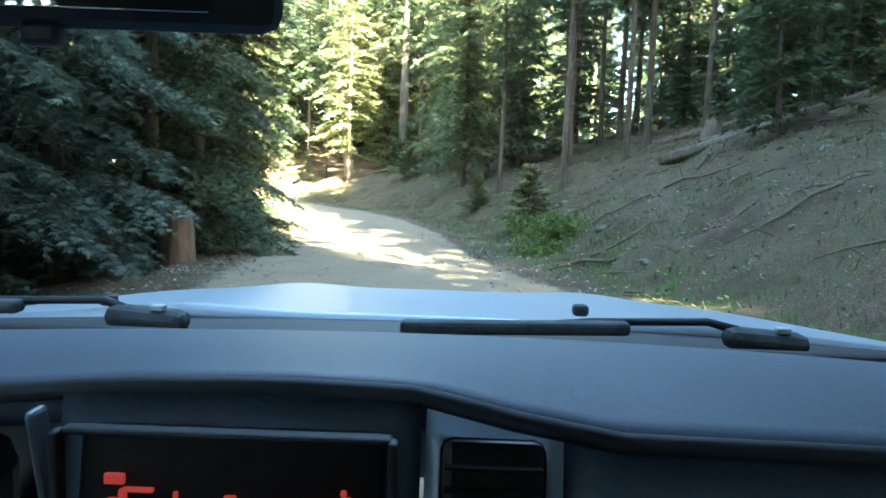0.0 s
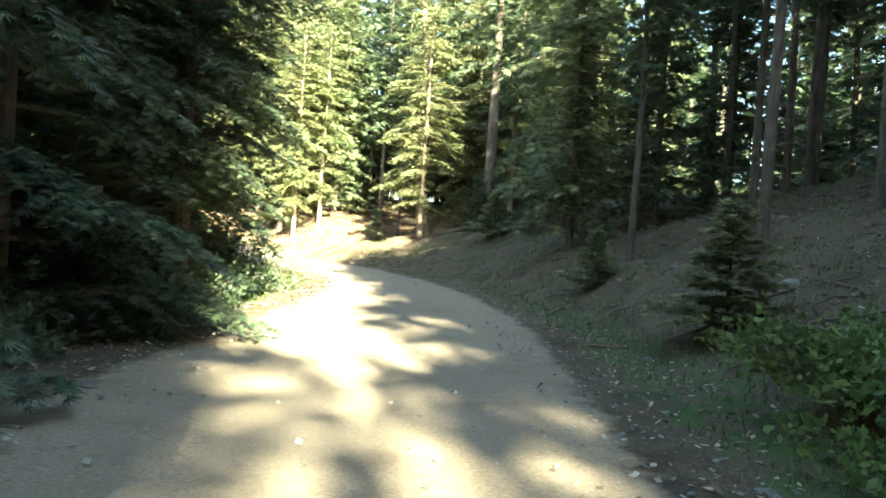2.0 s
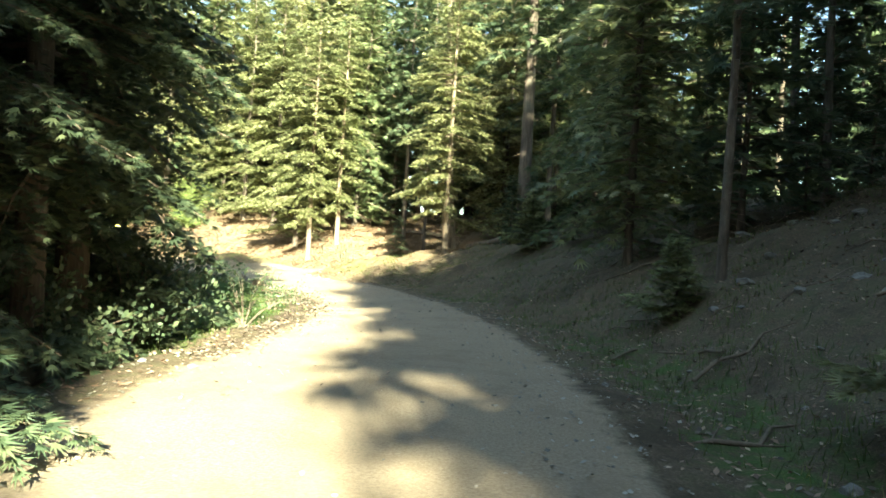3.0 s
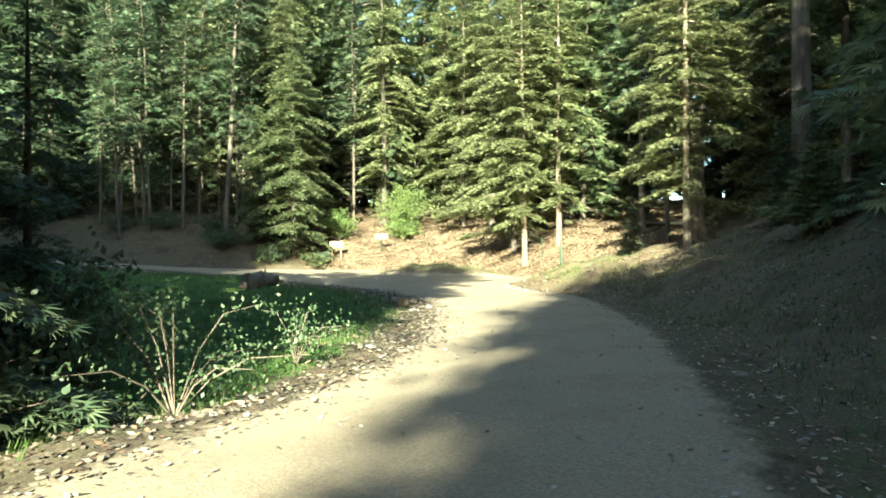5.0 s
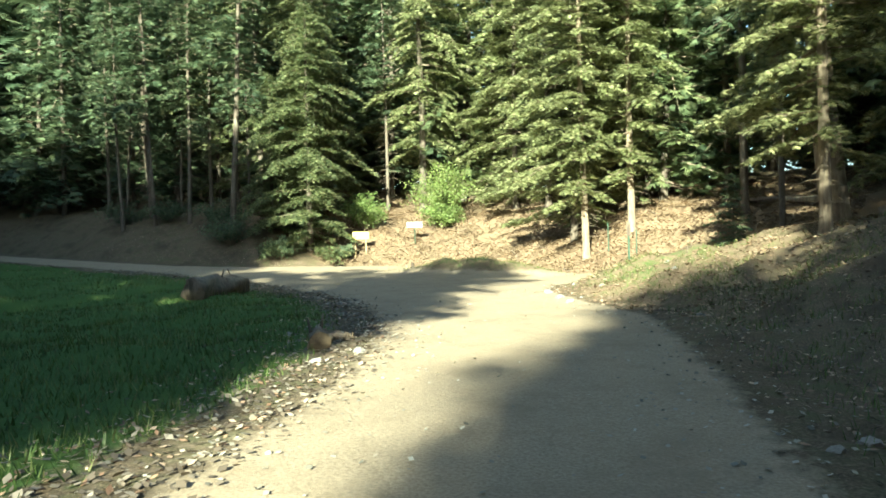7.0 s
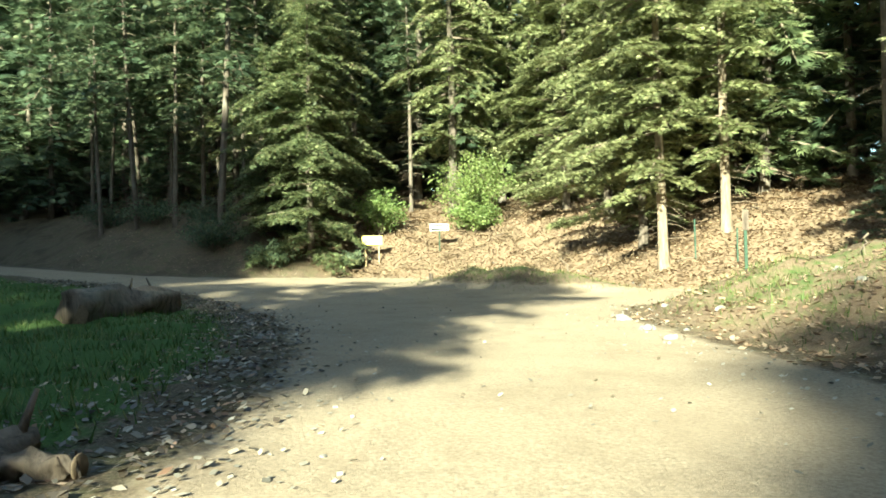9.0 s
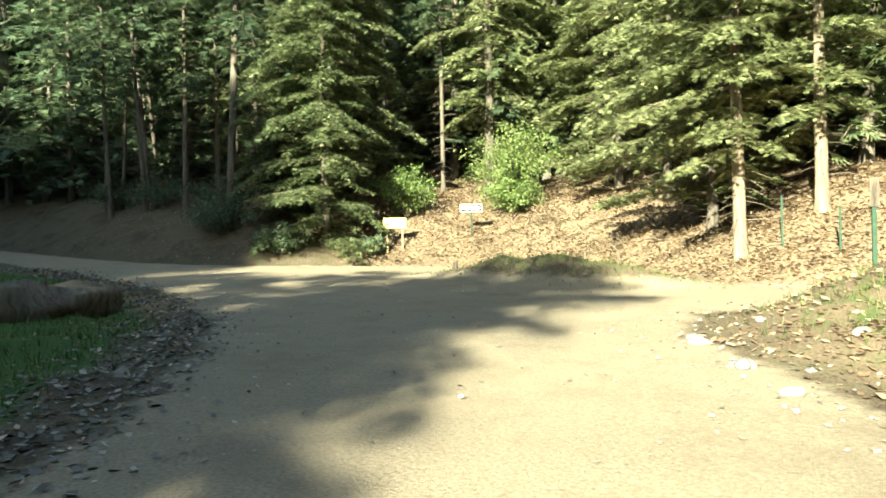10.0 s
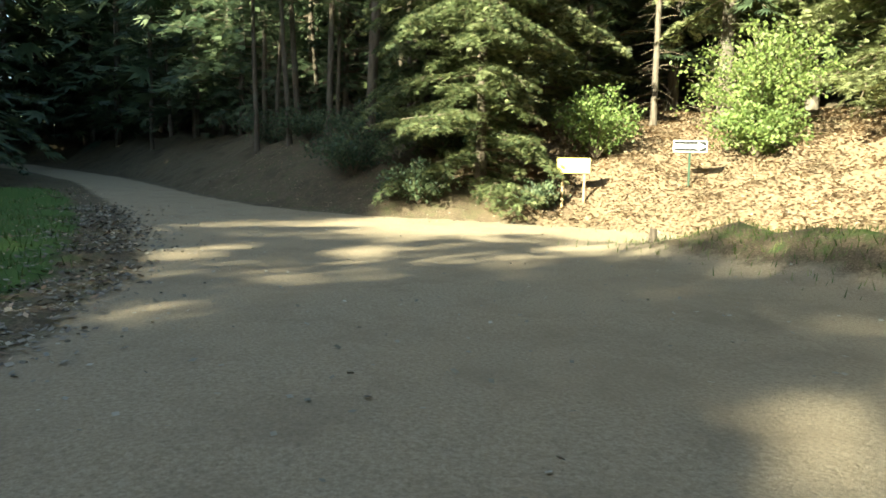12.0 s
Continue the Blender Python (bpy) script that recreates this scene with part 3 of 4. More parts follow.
scatter(12, (-62, -41, 27, 44), [BARE, UNDER, FAR], (0.7, 1.0), 2.4)
scatter(10, (-80, -44, 12, 66), [FAR, BARE_2, BARE], (0.8, 1.1), 2.6)
# Trees added south of the meadow for shade, few of them in view.
scatter(8, (-48, -10, 12, 27), [FAR, BARE], (0.55, 0.72), 2.6, lambda x, y, d, up: not up and d > 9)


def far_woods(count, boxes, seed, tall, label, off=5.0):
    """The woods beyond, and unseen woods added for shade, past counting: one mesh of many firs."""
    foliage = next(o for o in FAR.children if o.name.startswith("foliage")).data
    n = len(foliage.vertices)
    co = np.empty(n * 3)
    foliage.vertices.foreach_get("co", co)
    tufts = co.reshape(-1, 7, 3)
    vs, fs, tv, tf, base = [], [], [], [], 0
    rng = np.random.RandomState(seed)
    done = 0
    while done < count:
        bx = boxes[rng.randint(len(boxes))]
        x, y = rng.uniform(bx[0], bx[1]), rng.uniform(bx[2], bx[3])
        h, d, up, berm = land(np.array([x]), np.array([y]))
        if d[0] < off or gap(x, y, 1.0):
            continue
        done += 1
        pick = tufts[rng.randint(0, 10)::10]
        mid = pick[:, :1]
        pick = mid + (pick - mid) * 2.45
        a, k = rng.uniform(0, 6.28), rng.uniform(*tall)
        # Shade trees take their height from how far the shade should reach.
        if -64 < x < -8 and y < 26:
            k *= (0.4855 * (shade_to(x, y) - y) + 0.5 - h[0]) / 19
        c, s = math.cos(a) * k, math.sin(a) * k
        v = pick.reshape(-1, 3)
        vs.append(np.stack([v[:, 0] * c - v[:, 1] * s + x, v[:, 0] * s + v[:, 1] * c + y, v[:, 2] * k + h[0]], -1))
        i = base + np.arange(len(pick))[:, None] * 7
        fs.append(np.concatenate([i + np.array([[0, 1, 2 + k]]) for k in range(5)]))
        base += len(v)
        tube(tv, tf, [(x, y, h[0] - 0.3), (x, y, h[0] + 9 * k), (x, y, h[0] + 18 * k)], [0.2 * k, 0.14 * k, 0.03], 6)
    woods = tagged(new("far_woods"), label, "woods", kind="stuff")
    tagged(part("treetops", mesh_of("treetops", np.concatenate(vs), np.concatenate(fs)), FIR, woods), kind="stuff")
    tagged(part("stems", mesh_of("stems", tv, tf), BARK, woods), kind="stuff")


far_woods(420, [(-70, 40, 80, 112), (-70, 40, 80, 112), (-120, -66, 15, 80), (-95, -58, 15, 72), (-100, -50, 62, 100), (30, 62, -10, 90)], 77, (1.0, 1.55), "dense dark green fir woods in the distance")
# Woods round the start stand out of sight, added to block the sun.
far_woods(60, [(-26, -13, -3, 2)], 80, (0.9, 1.08), "unseen dark fir woods added beside the start of the road for shade", 2.2)
far_woods(190, [(-8, 32, -48, -16), (1, 28, -34, -7), (7, 14, -12, -5), (8, 26, -12, -4)], 78, (0.99, 1.17), "unseen dark fir woods added behind the start of the road for shade", 2.2)
# Mostly hidden woods, added to shade the meadow and the junction.
far_woods(120, [(-42, -9, 10, 25.5), (-62, -28, 0, 24)], 79, (0.86, 1.1), "dark fir woods added beyond the meadow for shade, mostly unseen", 3.0)
far_woods(70, [(-112, -68, 26, 62)], 81, (1.2, 1.6), "dark fir woods at the far end of the road")
for p in PROTOS:
    for o in (*p.children_recursive, p):
        bpy.data.objects.remove(o)

# ---------------------------------------------------------------- the pickup at the start of the way
PAINT = plain("silver_blue_paint", (0.34, 0.385, 0.43), 0.34, 0.4, 0.2, 6.0, 0.05)
LINING = plain("dark_cab_lining", (0.03, 0.03, 0.032), 0.9, 0.2, 0.0, 80.0, 0.2)
DASH = plain("grey_dashboard_plastic", (0.075, 0.09, 0.115), 0.55, 0.4, 0.0, 220.0, 0.15, 0.0006)
TRIM_BLACK = plain("black_plastic", (0.018, 0.018, 0.02), 0.6, 0.4, 0.0, 60.0, 0.3)
TRIM_SILVER = plain("silver_trim", (0.26, 0.30, 0.34), 0.35, 0.5, 0.4, 40.0, 0.1)
RUBBER = plain("grey_rubber", (0.06, 0.065, 0.07), 0.75, 0.3, 0.0, 50.0, 0.4, 0.001)
MIRROR, _, _, _b = material("mirror_glass", 0.02, 0.5)
_b.inputs["Metallic"].default_value = 1.0
_b.inputs["Base Color"].default_value = (0.55, 0.55, 0.5, 1)
GLOW, _, _, _b = material("red_display", 0.3, 0.3)
_b.inputs["Base Color"].default_value = (0.25, 0.02, 0.02, 1)
_b.inputs["Emission Color"].default_value = (1.0, 0.10, 0.08, 1)
_b.inputs["Emission Strength"].default_value = 0.007
SCREEN = plain("dark_glossy_panel", (0.012, 0.008, 0.007), 0.3, 0.2, 0.0, 40.0, 0.3)
PAPER = plain("white_paper", (0.6, 0.62, 0.6), 0.8, 0.2, 0.0, 40.0, 0.1)
GREEN_INK = plain("green_print", (0.03, 0.28, 0.16), 0.7, 0.2, 0.0, 40.0, 0.1)


def box(bm, c, s, bevel=0.0, turn=None, segs=2):
    """A bevelled block at c of size s, turned by a matrix."""
    r = bmesh.ops.create_cube(bm, size=1.0)
    vs = r["verts"]
    bmesh.ops.scale(bm, vec=s, verts=vs)
    if bevel:
        es = {e for v in vs for e in v.link_edges}
        out = bmesh.ops.bevel(bm, geom=list(es), offset=bevel, segments=segs, affect="EDGES", profile=0.5)
        vs = list({v for f in out["faces"] for v in f.verts} | {v for v in vs if v.is_valid})
        vs = list({v for v in vs} | {w for v in vs for e in v.link_edges for w in e.verts})
    if turn:
        bmesh.ops.transform(bm, matrix=turn, verts=vs)
    bmesh.ops.translate(bm, vec=c, verts=vs)


def block(name, c, s, mat, parent, bevel=0.01, turn=None, label=""):
    bm = bmesh.new()
    box(bm, c, s, bevel, turn)
    return part(name, bm, mat, parent, label)


def sheet(name, fn, nu, nv, mat, parent, thick=0.02, label=""):
    """A curved sheet with thickness: fn(u, v) gives its upper side."""
    bm = bmesh.new()
    top = [[bm.verts.new(fn(i / nu, j / nv)) for j in range(nv + 1)] for i in range(nu + 1)]
    low = [[bm.verts.new(v.co - Vector((0, 0, thick))) for v in row] for row in top]
    for i in range(nu):
        for j in range(nv):
            bm.faces.new((top[i][j], top[i + 1][j], top[i + 1][j + 1], top[i][j + 1]))
            bm.faces.new((low[i][j], low[i][j + 1], low[i + 1][j + 1], low[i + 1][j]))
    for i in range(nu):
        bm.faces.new((top[i][0], low[i][0], low[i + 1][0], top[i + 1][0]))
        bm.faces.new((top[i][nv], top[i + 1][nv], low[i + 1][nv], low[i][nv]))
    for j in range(nv):
        bm.faces.new((top[0][j], top[0][j + 1], low[0][j + 1], low[0][j]))
        bm.faces.new((top[nu][j], low[nu][j], low[nu][j + 1], top[nu][j + 1]))
    bmesh.ops.recalc_face_normals(bm, faces=bm.faces)
    return part(name, bm, mat, parent, label, smooth=True)


def rod(name, pts, radii, mat, parent, sides=10, label=""):
    v, f = [], []
    tube(v, f, pts, radii, sides)
    f.append(tuple(reversed(range(sides))))
    return part(name, mesh_of(name, v, f), mat, parent, label, smooth=True)


def build_pickup():
    car = tagged(new("pickup_truck"), "silver blue pickup truck with grey dashboard on the gravel", "car")

    def hood(u, v):
        x, y = -0.86 + 1.72 * u, 0.885 + 1.2 * v
        z = 1.168 - 0.118 * (y - 0.885) - 0.035 * (x / 0.86) ** 2 - 0.02 * (x / 0.86) ** 8
        z += 0.012 * math.exp(-(((abs(x) - 0.36) / 0.12) ** 2)) - 0.3 * max(0, y - 1.7) ** 2
        return (x, y, z)

    sheet("hood", hood, 44, 24, PAINT, car, 0.03, "silver blue painted bonnet")
    for x, z in ((-0.469, 1.166), (0.197, 1.176)):
        block("washer_nozzle", (x, 0.95, z - 0.002), (0.022, 0.02, 0.016), TRIM_BLACK, car, 0.005, label="black washer nozzle")
    sheet("cowl", lambda u, v: (-0.8 + 1.6 * u, 0.755 + 0.13 * v, 1.163 - 0.03 * (2 * u - 1) ** 2 + 0.004 * math.sin(v * 3.1)), 30, 4, TRIM_BLACK, car, 0.03)
    for side, x in (("l", -0.34), ("r", 0.378)):
        z = 1.181
        wiper = block("wiper", (x, 0.78, z - 0.004), (0.095, 0.035, 0.026), RUBBER, car, 0.011, pose(0, 0, 0, 0, 3, -4), "grey wiper pivot with its arm")
        block("nut_cover", (x + 0.016, 0.772, z + 0.011), (0.016, 0.012, 0.007), PAPER, wiper, 0.002, label="bright nut on the pivot")
        arm = [(x - 0.03, 0.785, z + 0.006), (x - 0.06, 0.80, z + 0.012), (x - 0.2, 0.805, z + 0.006), (x - 0.26, 0.80, z + 0.002)]
        rod("arm", arm, [0.006, 0.005, 0.005, 0.004], TRIM_BLACK, wiper)
        block("blade", (x - 0.29, 0.79, z - 0.001), (0.27, 0.022, 0.016), RUBBER, wiper, 0.005, pose(0, 0, 0, 0, -1.5, 1), "dark wiper blade")
    knots = [(-0.8, 1.165), (-0.31, 1.193), (-0.23, 1.201), (-0.11, 1.205), (-0.01, 1.202), (0.051, 1.187), (0.132, 1.173), (0.32, 1.171), (0.8, 1.15)]
    brow = lambda x: float(np.interp(x, [k[0] for k in knots], [k[1] for k in knots]))

    def top(u, v):
        x = -0.78 + 1.56 * u
        back = 1.184 - 0.05 * x * x
        w = (1 - v) ** 1.5
        z = back * (1 - w) + brow(x) * w + 0.008 * math.sin(v * math.pi)
        return (x, 0.474 + 0.25 * v - 0.03 * x * x, z)

    sheet("dashboard_top", top, 48, 10, DASH, car, 0.03, "dark grey grained dashboard top")
    block("defroster_strip", (0, 0.728, 1.168), (1.5, 0.02, 0.02), TRIM_BLACK, car, 0.006)
    rod("dashboard_seam", [(x, 0.468 - 0.03 * x * x, brow(x) - 0.004) for x in np.linspace(-0.75, 0.75, 40)], [0.0075] * 40, TRIM_BLACK, car, 8)

    def face(x0, x1, drop):
        return lambda u, v: (x0 + (x1 - x0) * u, 0.458 - 0.065 * v + 0.012 * v * v - 0.03 * (x0 + (x1 - x0) * u) ** 2, brow(x0 + (x1 - x0) * u) - 0.009 - drop * v)

    sheet("glovebox_panel", face(0.089, 0.76, 0.32), 16, 8, DASH, car, 0.02)
    stack = sheet("centre_console", lambda u, v: (-0.255 + 0.245 * u, 0.452 - 0.05 * v - 0.02 * max(0, v - 0.2), brow(-0.255 + 0.245 * u) - 0.004 - 0.3 * v), 14, 10, DASH, car, 0.02, "dark grey centre console panel")
    radio = block("radio", (-0.134, 0.434, 1.128), (0.198, 0.02, 0.104), SCREEN, stack, 0.004, pose(0, 0, 0, -9, 0, 0), "car radio with red lit display")
    for c, s in (((-0.134, 0.424, 1.182), (0.212, 0.012, 0.005)), ((-0.241, 0.418, 1.13), (0.006, 0.012, 0.108)), ((-0.027, 0.418, 1.13), (0.006, 0.012, 0.108))):
        block("bezel", c, s, TRIM_BLACK, radio, 0.002)
    for x, z, w, h in ((-0.205, 1.152, 0.013, 0.007), (-0.19, 1.145, 0.02, 0.003), (-0.2, 1.141, 0.005, 0.008), (-0.166, 1.141, 0.003, 0.007), (-0.205, 1.137, 0.01, 0.004),
                       (-0.131, 1.141, 0.008, 0.004), (-0.1, 1.139, 0.012, 0.002), (-0.075, 1.139, 0.012, 0.002), (-0.058, 1.147, 0.004, 0.004), (-0.055, 1.139, 0.004, 0.011), (-0.07, 1.135, 0.003, 0.006)):
        block("indicator", (x, 0.4195, z), (w, 0.004, h), GLOW, radio, 0.001)
    vent = sheet("air_vent", lambda u, v: (-0.007 + 0.094 * u, 0.450 - 0.045 * v, brow(-0.007 + 0.094 * u) - 0.006 - 0.16 * v), 8, 6, TRIM_SILVER, car, 0.02, "silver framed air vent")
    block("opening", (0.0385, 0.430, 1.124), (0.071, 0.014, 0.112), SCREEN, vent, 0.008, pose(0, 0, 0, -14, 0, 0))
    for k in range(6):
        block("slat", (0.038, 0.428 - 0.003 * k, 1.164 - 0.014 * k), (0.064, 0.006, 0.002), SCREEN, vent, 0.0)
    block("instrument_hood", (-0.5, 0.44, 1.10), (0.42, 0.08, 0.14), TRIM_BLACK, car, 0.03)
    block("side_trim", (-0.259, 0.44, 1.13), (0.007, 0.02, 0.12), TRIM_SILVER, car, 0.004, pose(0, 0, 0, 0, -8, 0))
    paper = block("folded_paper", (-0.31, 0.395, 1.176), (0.07, 0.03, 0.004), PAPER, car, 0.001, pose(0, 0, 0, 24, -22, 0), "white folded paper with green print")
    block("print", (-0.315, 0.388, 1.181), (0.05, 0.012, 0.003), GREEN_INK, paper, 0.0, pose(0, 0, 0, 24, -22, 0))
    # rear-view mirror
    mirror = block("rear_view_mirror", (-0.245, 0.5, 1.492), (0.245, 0.03, 0.088), TRIM_BLACK, car, 0.014, pose(0, 0, 0, 0, -1.0, 4), "black framed rear-view mirror")
    block("glass", (-0.262, 0.4835, 1.494), (0.185, 0.004, 0.072), MIRROR, mirror, 0.001, pose(0, 0, 0, 0, -1.0, 4))
    block("lever", (-0.29, 0.497, 1.442), (0.027, 0.014, 0.016), TRIM_BLACK, mirror, 0.004)
    rod("stalk", [(-0.2, 0.51, 1.53), (-0.18, 0.53, 1.60), (-0.18, 0.54, 1.67)], [0.02, 0.016, 0.022], TRIM_BLACK, mirror)
    # shell round the seats, open where the windscreen is
    sheet("roof", lambda u, v: (-0.68 + 1.36 * u, -1.2 + 1.76 * v, 1.74 + 0.04 * math.sin(u * math.pi) - 0.03 * (2 * v - 1) ** 2), 14, 12, PAINT, car, 0.03)
    sheet("roof_lining", lambda u, v: (-0.67 + 1.34 * u, -1.19 + 1.74 * v, 1.705 + 0.04 * math.sin(u * math.pi) - 0.03 * (2 * v - 1) ** 2), 14, 12, LINING, car, 0.02, "dark roof lining")
    for s in (-1, 1):
        rod("windscreen_pillar", [(0.66 * s, 0.54, 1.68), (0.76 * s, 0.8, 1.38), (0.82 * s, 1.0, 1.12)], [0.035, 0.035, 0.04], PAINT, car)
        rod("rear_pillar", [(0.66 * s, -1.15, 1.68), (0.8 * s, -1.2, 1.1)], [0.05, 0.06], PAINT, car)
        rod("middle_pillar", [(0.68 * s, -0.3, 1.69), (0.82 * s, -0.32, 1.08)], [0.03, 0.04], PAINT, car)
        block("door", (0.845 * s, 0.1, 0.76), (0.07, 1.5, 0.62), PAINT, car, 0.03)
        block("fender", (0.825 * s, 1.45, 0.76), (0.08, 1.2, 0.42), PAINT, car, 0.04)
        block("bed_side", (0.84 * s, -2.1, 0.78), (0.09, 1.75, 0.5), PAINT, car, 0.03)
        for y in (1.35, -2.0):
            tyre = rod("wheel", [((0.72 + 0.0) * s, y, 0.37), (0.74 * s, y, 0.37), (0.92 * s, y, 0.37), (0.94 * s, y, 0.37)], [0.33, 0.37, 0.37, 0.33], RUBBER, car, 28, "black tyre")
            rod("rim", [(0.9 * s, y, 0.37), (0.945 * s, y, 0.37)], [0.22, 0.2], TRIM_SILVER, tyre, 20)
    block("grille", (0, 2.08, 0.78), (1.6, 0.08, 0.34), TRIM_BLACK, car, 0.03)
    block("bumper", (0, 2.14, 0.5), (1.72, 0.16, 0.2), TRIM_SILVER, car, 0.04)
    block("cab_floor", (0, -0.1, 0.42), (1.6, 2.2, 0.06), TRIM_BLACK, car, 0.01)
    block("cab_back", (0, -1.24, 0.78), (1.6, 0.06, 0.66), LINING, car, 0.02)
    block("tailgate", (0, -2.96, 0.78), (1.6, 0.06, 0.5), PAINT, car, 0.02)
    block("bed_floor", (0, -2.1, 0.55), (1.6, 1.7, 0.06), TRIM_BLACK, car, 0.01)


build_pickup()

# ---------------------------------------------------------------- signs and posts
YELLOW = plain("yellow_sign_paint", (0.80, 0.70, 0.18), 0.6, 0.3, 0.0, 9.0, 0.08)
WHITE = plain("white_sign_paint", (0.75, 0.73, 0.66), 0.6, 0.3, 0.0, 9.0, 0.05)
BLACK = plain("black_sign_paint", (0.02, 0.02, 0.02), 0.6, 0.3, 0.0, 9.0, 0.1)
GREEN_STEEL = plain("dark_green_steel", (0.03, 0.06, 0.035), 0.6, 0.4, 0.2, 20.0, 0.3)
WOOD = plain("pale_weathered_wood", (0.34, 0.25, 0.14), 0.85, 0.2, 0.0, 18.0, 0.3, 0.003)
LOGWOOD = bark_material("log_bark", (0.045, 0.035, 0.026), (0.22, 0.172, 0.13), 0.8)
CUTWOOD = plain("cut_wood", (0.13, 0.095, 0.06), 0.85, 0.2, 0.0, 20.0, 0.3, 0.004)


def solid(bm, pts, depth):
    """A flat outline in x and z given thickness along y."""
    a = [bm.verts.new((x, 0, z)) for x, z in pts]
    b = [bm.verts.new((x, depth, z)) for x, z in pts]
    bm.faces.new(a)
    bm.faces.new(b[::-1])
    for i in range(len(pts)):
        j = (i + 1) % len(pts)
        bm.faces.new((a[i], b[i], b[j], a[j]))
    bmesh.ops.recalc_face_normals(bm, faces=bm.faces)


def arrow_sign(x, y, turn, top):
    base = height(x, y)
    s = tagged(new("arrow_sign"), "black one-way sign with a white arrow on a dark green post", "road sign")
    up = top - base
    block("post", (0, 0.02, up / 2 - 0.15), (0.055, 0.035, up + 0.3), GREEN_STEEL, s, 0.006)
    plate = block("plate", (0, 0, up - 0.15), (0.90, 0.012, 0.31), WHITE, s, 0.005, label="white bordered black sign plate")
    block("field", (0, -0.0065, up - 0.15), (0.85, 0.004, 0.26), BLACK, plate, 0.001, label="black field")
    bm = bmesh.new()
    w, h = 0.42, 0.055
    solid(bm, [(-w, up - 0.15 - h), (0.2, up - 0.15 - h), (0.2, up - 0.15 - 0.11), (w, up - 0.15), (0.2, up - 0.15 + 0.11), (0.2, up - 0.15 + h), (-w, up - 0.15 + h)], 0.005)
    bmesh.ops.translate(bm, vec=(0, -0.0115, 0), verts=bm.verts)
    part("arrow", bm, WHITE, plate, "white arrow")
    s.matrix_world = pose(x, y, base, 0, 0, turn)


def yellow_sign(x, y, turn, top):
    base = height(x, y)
    s = tagged(new("notice_board"), "yellow notice board with pale lettering on two wooden legs", "sign")
    up = top - base
    block("board", (0, 0, up - 0.21), (0.92, 0.025, 0.42), YELLOW, s, 0.006)
    for px in (-0.3, 0.3):
        block("leg", (px, 0.035, up / 2 - 0.15), (0.06, 0.04, up + 0.3), WOOD, s, 0.005)
    for px, pz, w, h in ((0.12, up - 0.12, 0.5, 0.07), (0.02, up - 0.22, 0.3, 0.06), (0.3, up - 0.22, 0.16, 0.08), (0.1, up - 0.31, 0.46, 0.05)):
        block("lettering", (px, -0.015, pz), (w, 0.006, h), WHITE, s, 0.0)
    s.matrix_world = pose(x, y, base, 0, 0, turn)


def stake(x, y, tall, wide=0.045, plate=False, label="thin dark green steel stake in the gravel verge"):
    base = height(x, y)
    s = tagged(new("marker_post"), label, "post", group="" if plate else "stakes")
    block("shaft", (0, 0, tall / 2 - 0.15), (wide, wide * 0.7, tall + 0.3), GREEN_STEEL, s, 0.006)
    if plate:
        block("plate", (0, -0.03, tall - 0.22), (0.13, 0.012, 0.42), LOGWOOD, s, 0.004, label="weathered brown plate")
    else:
        block("cap", (0, 0, tall + 0.004), (wide * 1.15, wide * 0.9, 0.02), GREEN_STEEL, s, 0.004)
    s.matrix_world = pose(x, y, base, 0, rnd.uniform(-1.5, 1.5), 40)


arrow_sign(-29.7, 60.7, 62, 2.2)
yellow_sign(-31.6, 58.3, 60, 1.72)
stake(-13.3, 53.0, 1.48, 0.06, True, "dark marker post with a narrow brown plate")
stake(-17.1, 59.2, 1.25)
stake(-15.7, 58.9, 1.0)


# ---------------------------------------------------------------- logs, stumps and stones
def log(name, label, a, b, ra, rb, seed, sink=0.3, knots=3):
    rng = np.random.RandomState(seed)
    th = new(name)
    pa, pb = np.array([*a, height(*a) + ra * (1 - sink)]), np.array([*b, height(*b) + rb * (1 - sink)])
    o = (pa + pb) / 2
    n = 9
    pts = [pa * (1 - t) + pb * t - o + rng.uniform(-0.03, 0.03, 3) for t in np.linspace(0, 1, n)]
    rs = [(ra * (1 - t) + rb * t) * rng.uniform(0.93, 1.07) for t in np.linspace(0, 1, n)]
    v, f = [], []
    tube(v, f, pts, rs, 14)
    v = [p + rng.normal(0, 0.07, 3) * ra + (p - pts[i // 14]) * 0.22 * math.sin(1.7 * (i % 14) + 0.9 * (i // 14)) for i, p in enumerate(v)]
    part("trunk", mesh_of("trunk", v, f), LOGWOOD, th, smooth=True)
    d = unit(pb - pa)
    for p, r, s in ((pts[0], rs[0], -1), (pts[-1], rs[-1], 1)):
        rod("cut_end", [p, p + d * s * 0.012], [r * 0.97, r * 0.9], CUTWOOD, th, 14, "weathered sawn end")
    for k in range(knots):
        p = pts[1 + (k * 3) % (n - 2)]
        q = unit(rng.uniform(-1, 1, 3) + np.array([0, 0, 1.2]))
        rod("branch_stub", [p + q * ra * 0.7, p + q * (ra + rng.uniform(0.1, 0.35))], [0.035, 0.015], LOGWOOD, th, 7)
    tagged(th, label, "log")
    th.location = o
    return th


log("fallen_log", "thick weathered log lying in the grass", (-24.0, 45.6), (-22.6, 43.0), 0.32, 0.41, 1)
log("fallen_log", "brown fallen trunk lying across the bank", (6.5, 20.9), (9.6, 17.6), 0.16, 0.24, 2)
log("fallen_log", "thin fallen trunk on the bank", (7.6, 22.4), (11.5, 19.0), 0.09, 0.13, 3)
log("fallen_log", "grey fallen trunk among the trees", (8.2, 27.5), (13.5, 24.0), 0.11, 0.16, 4)
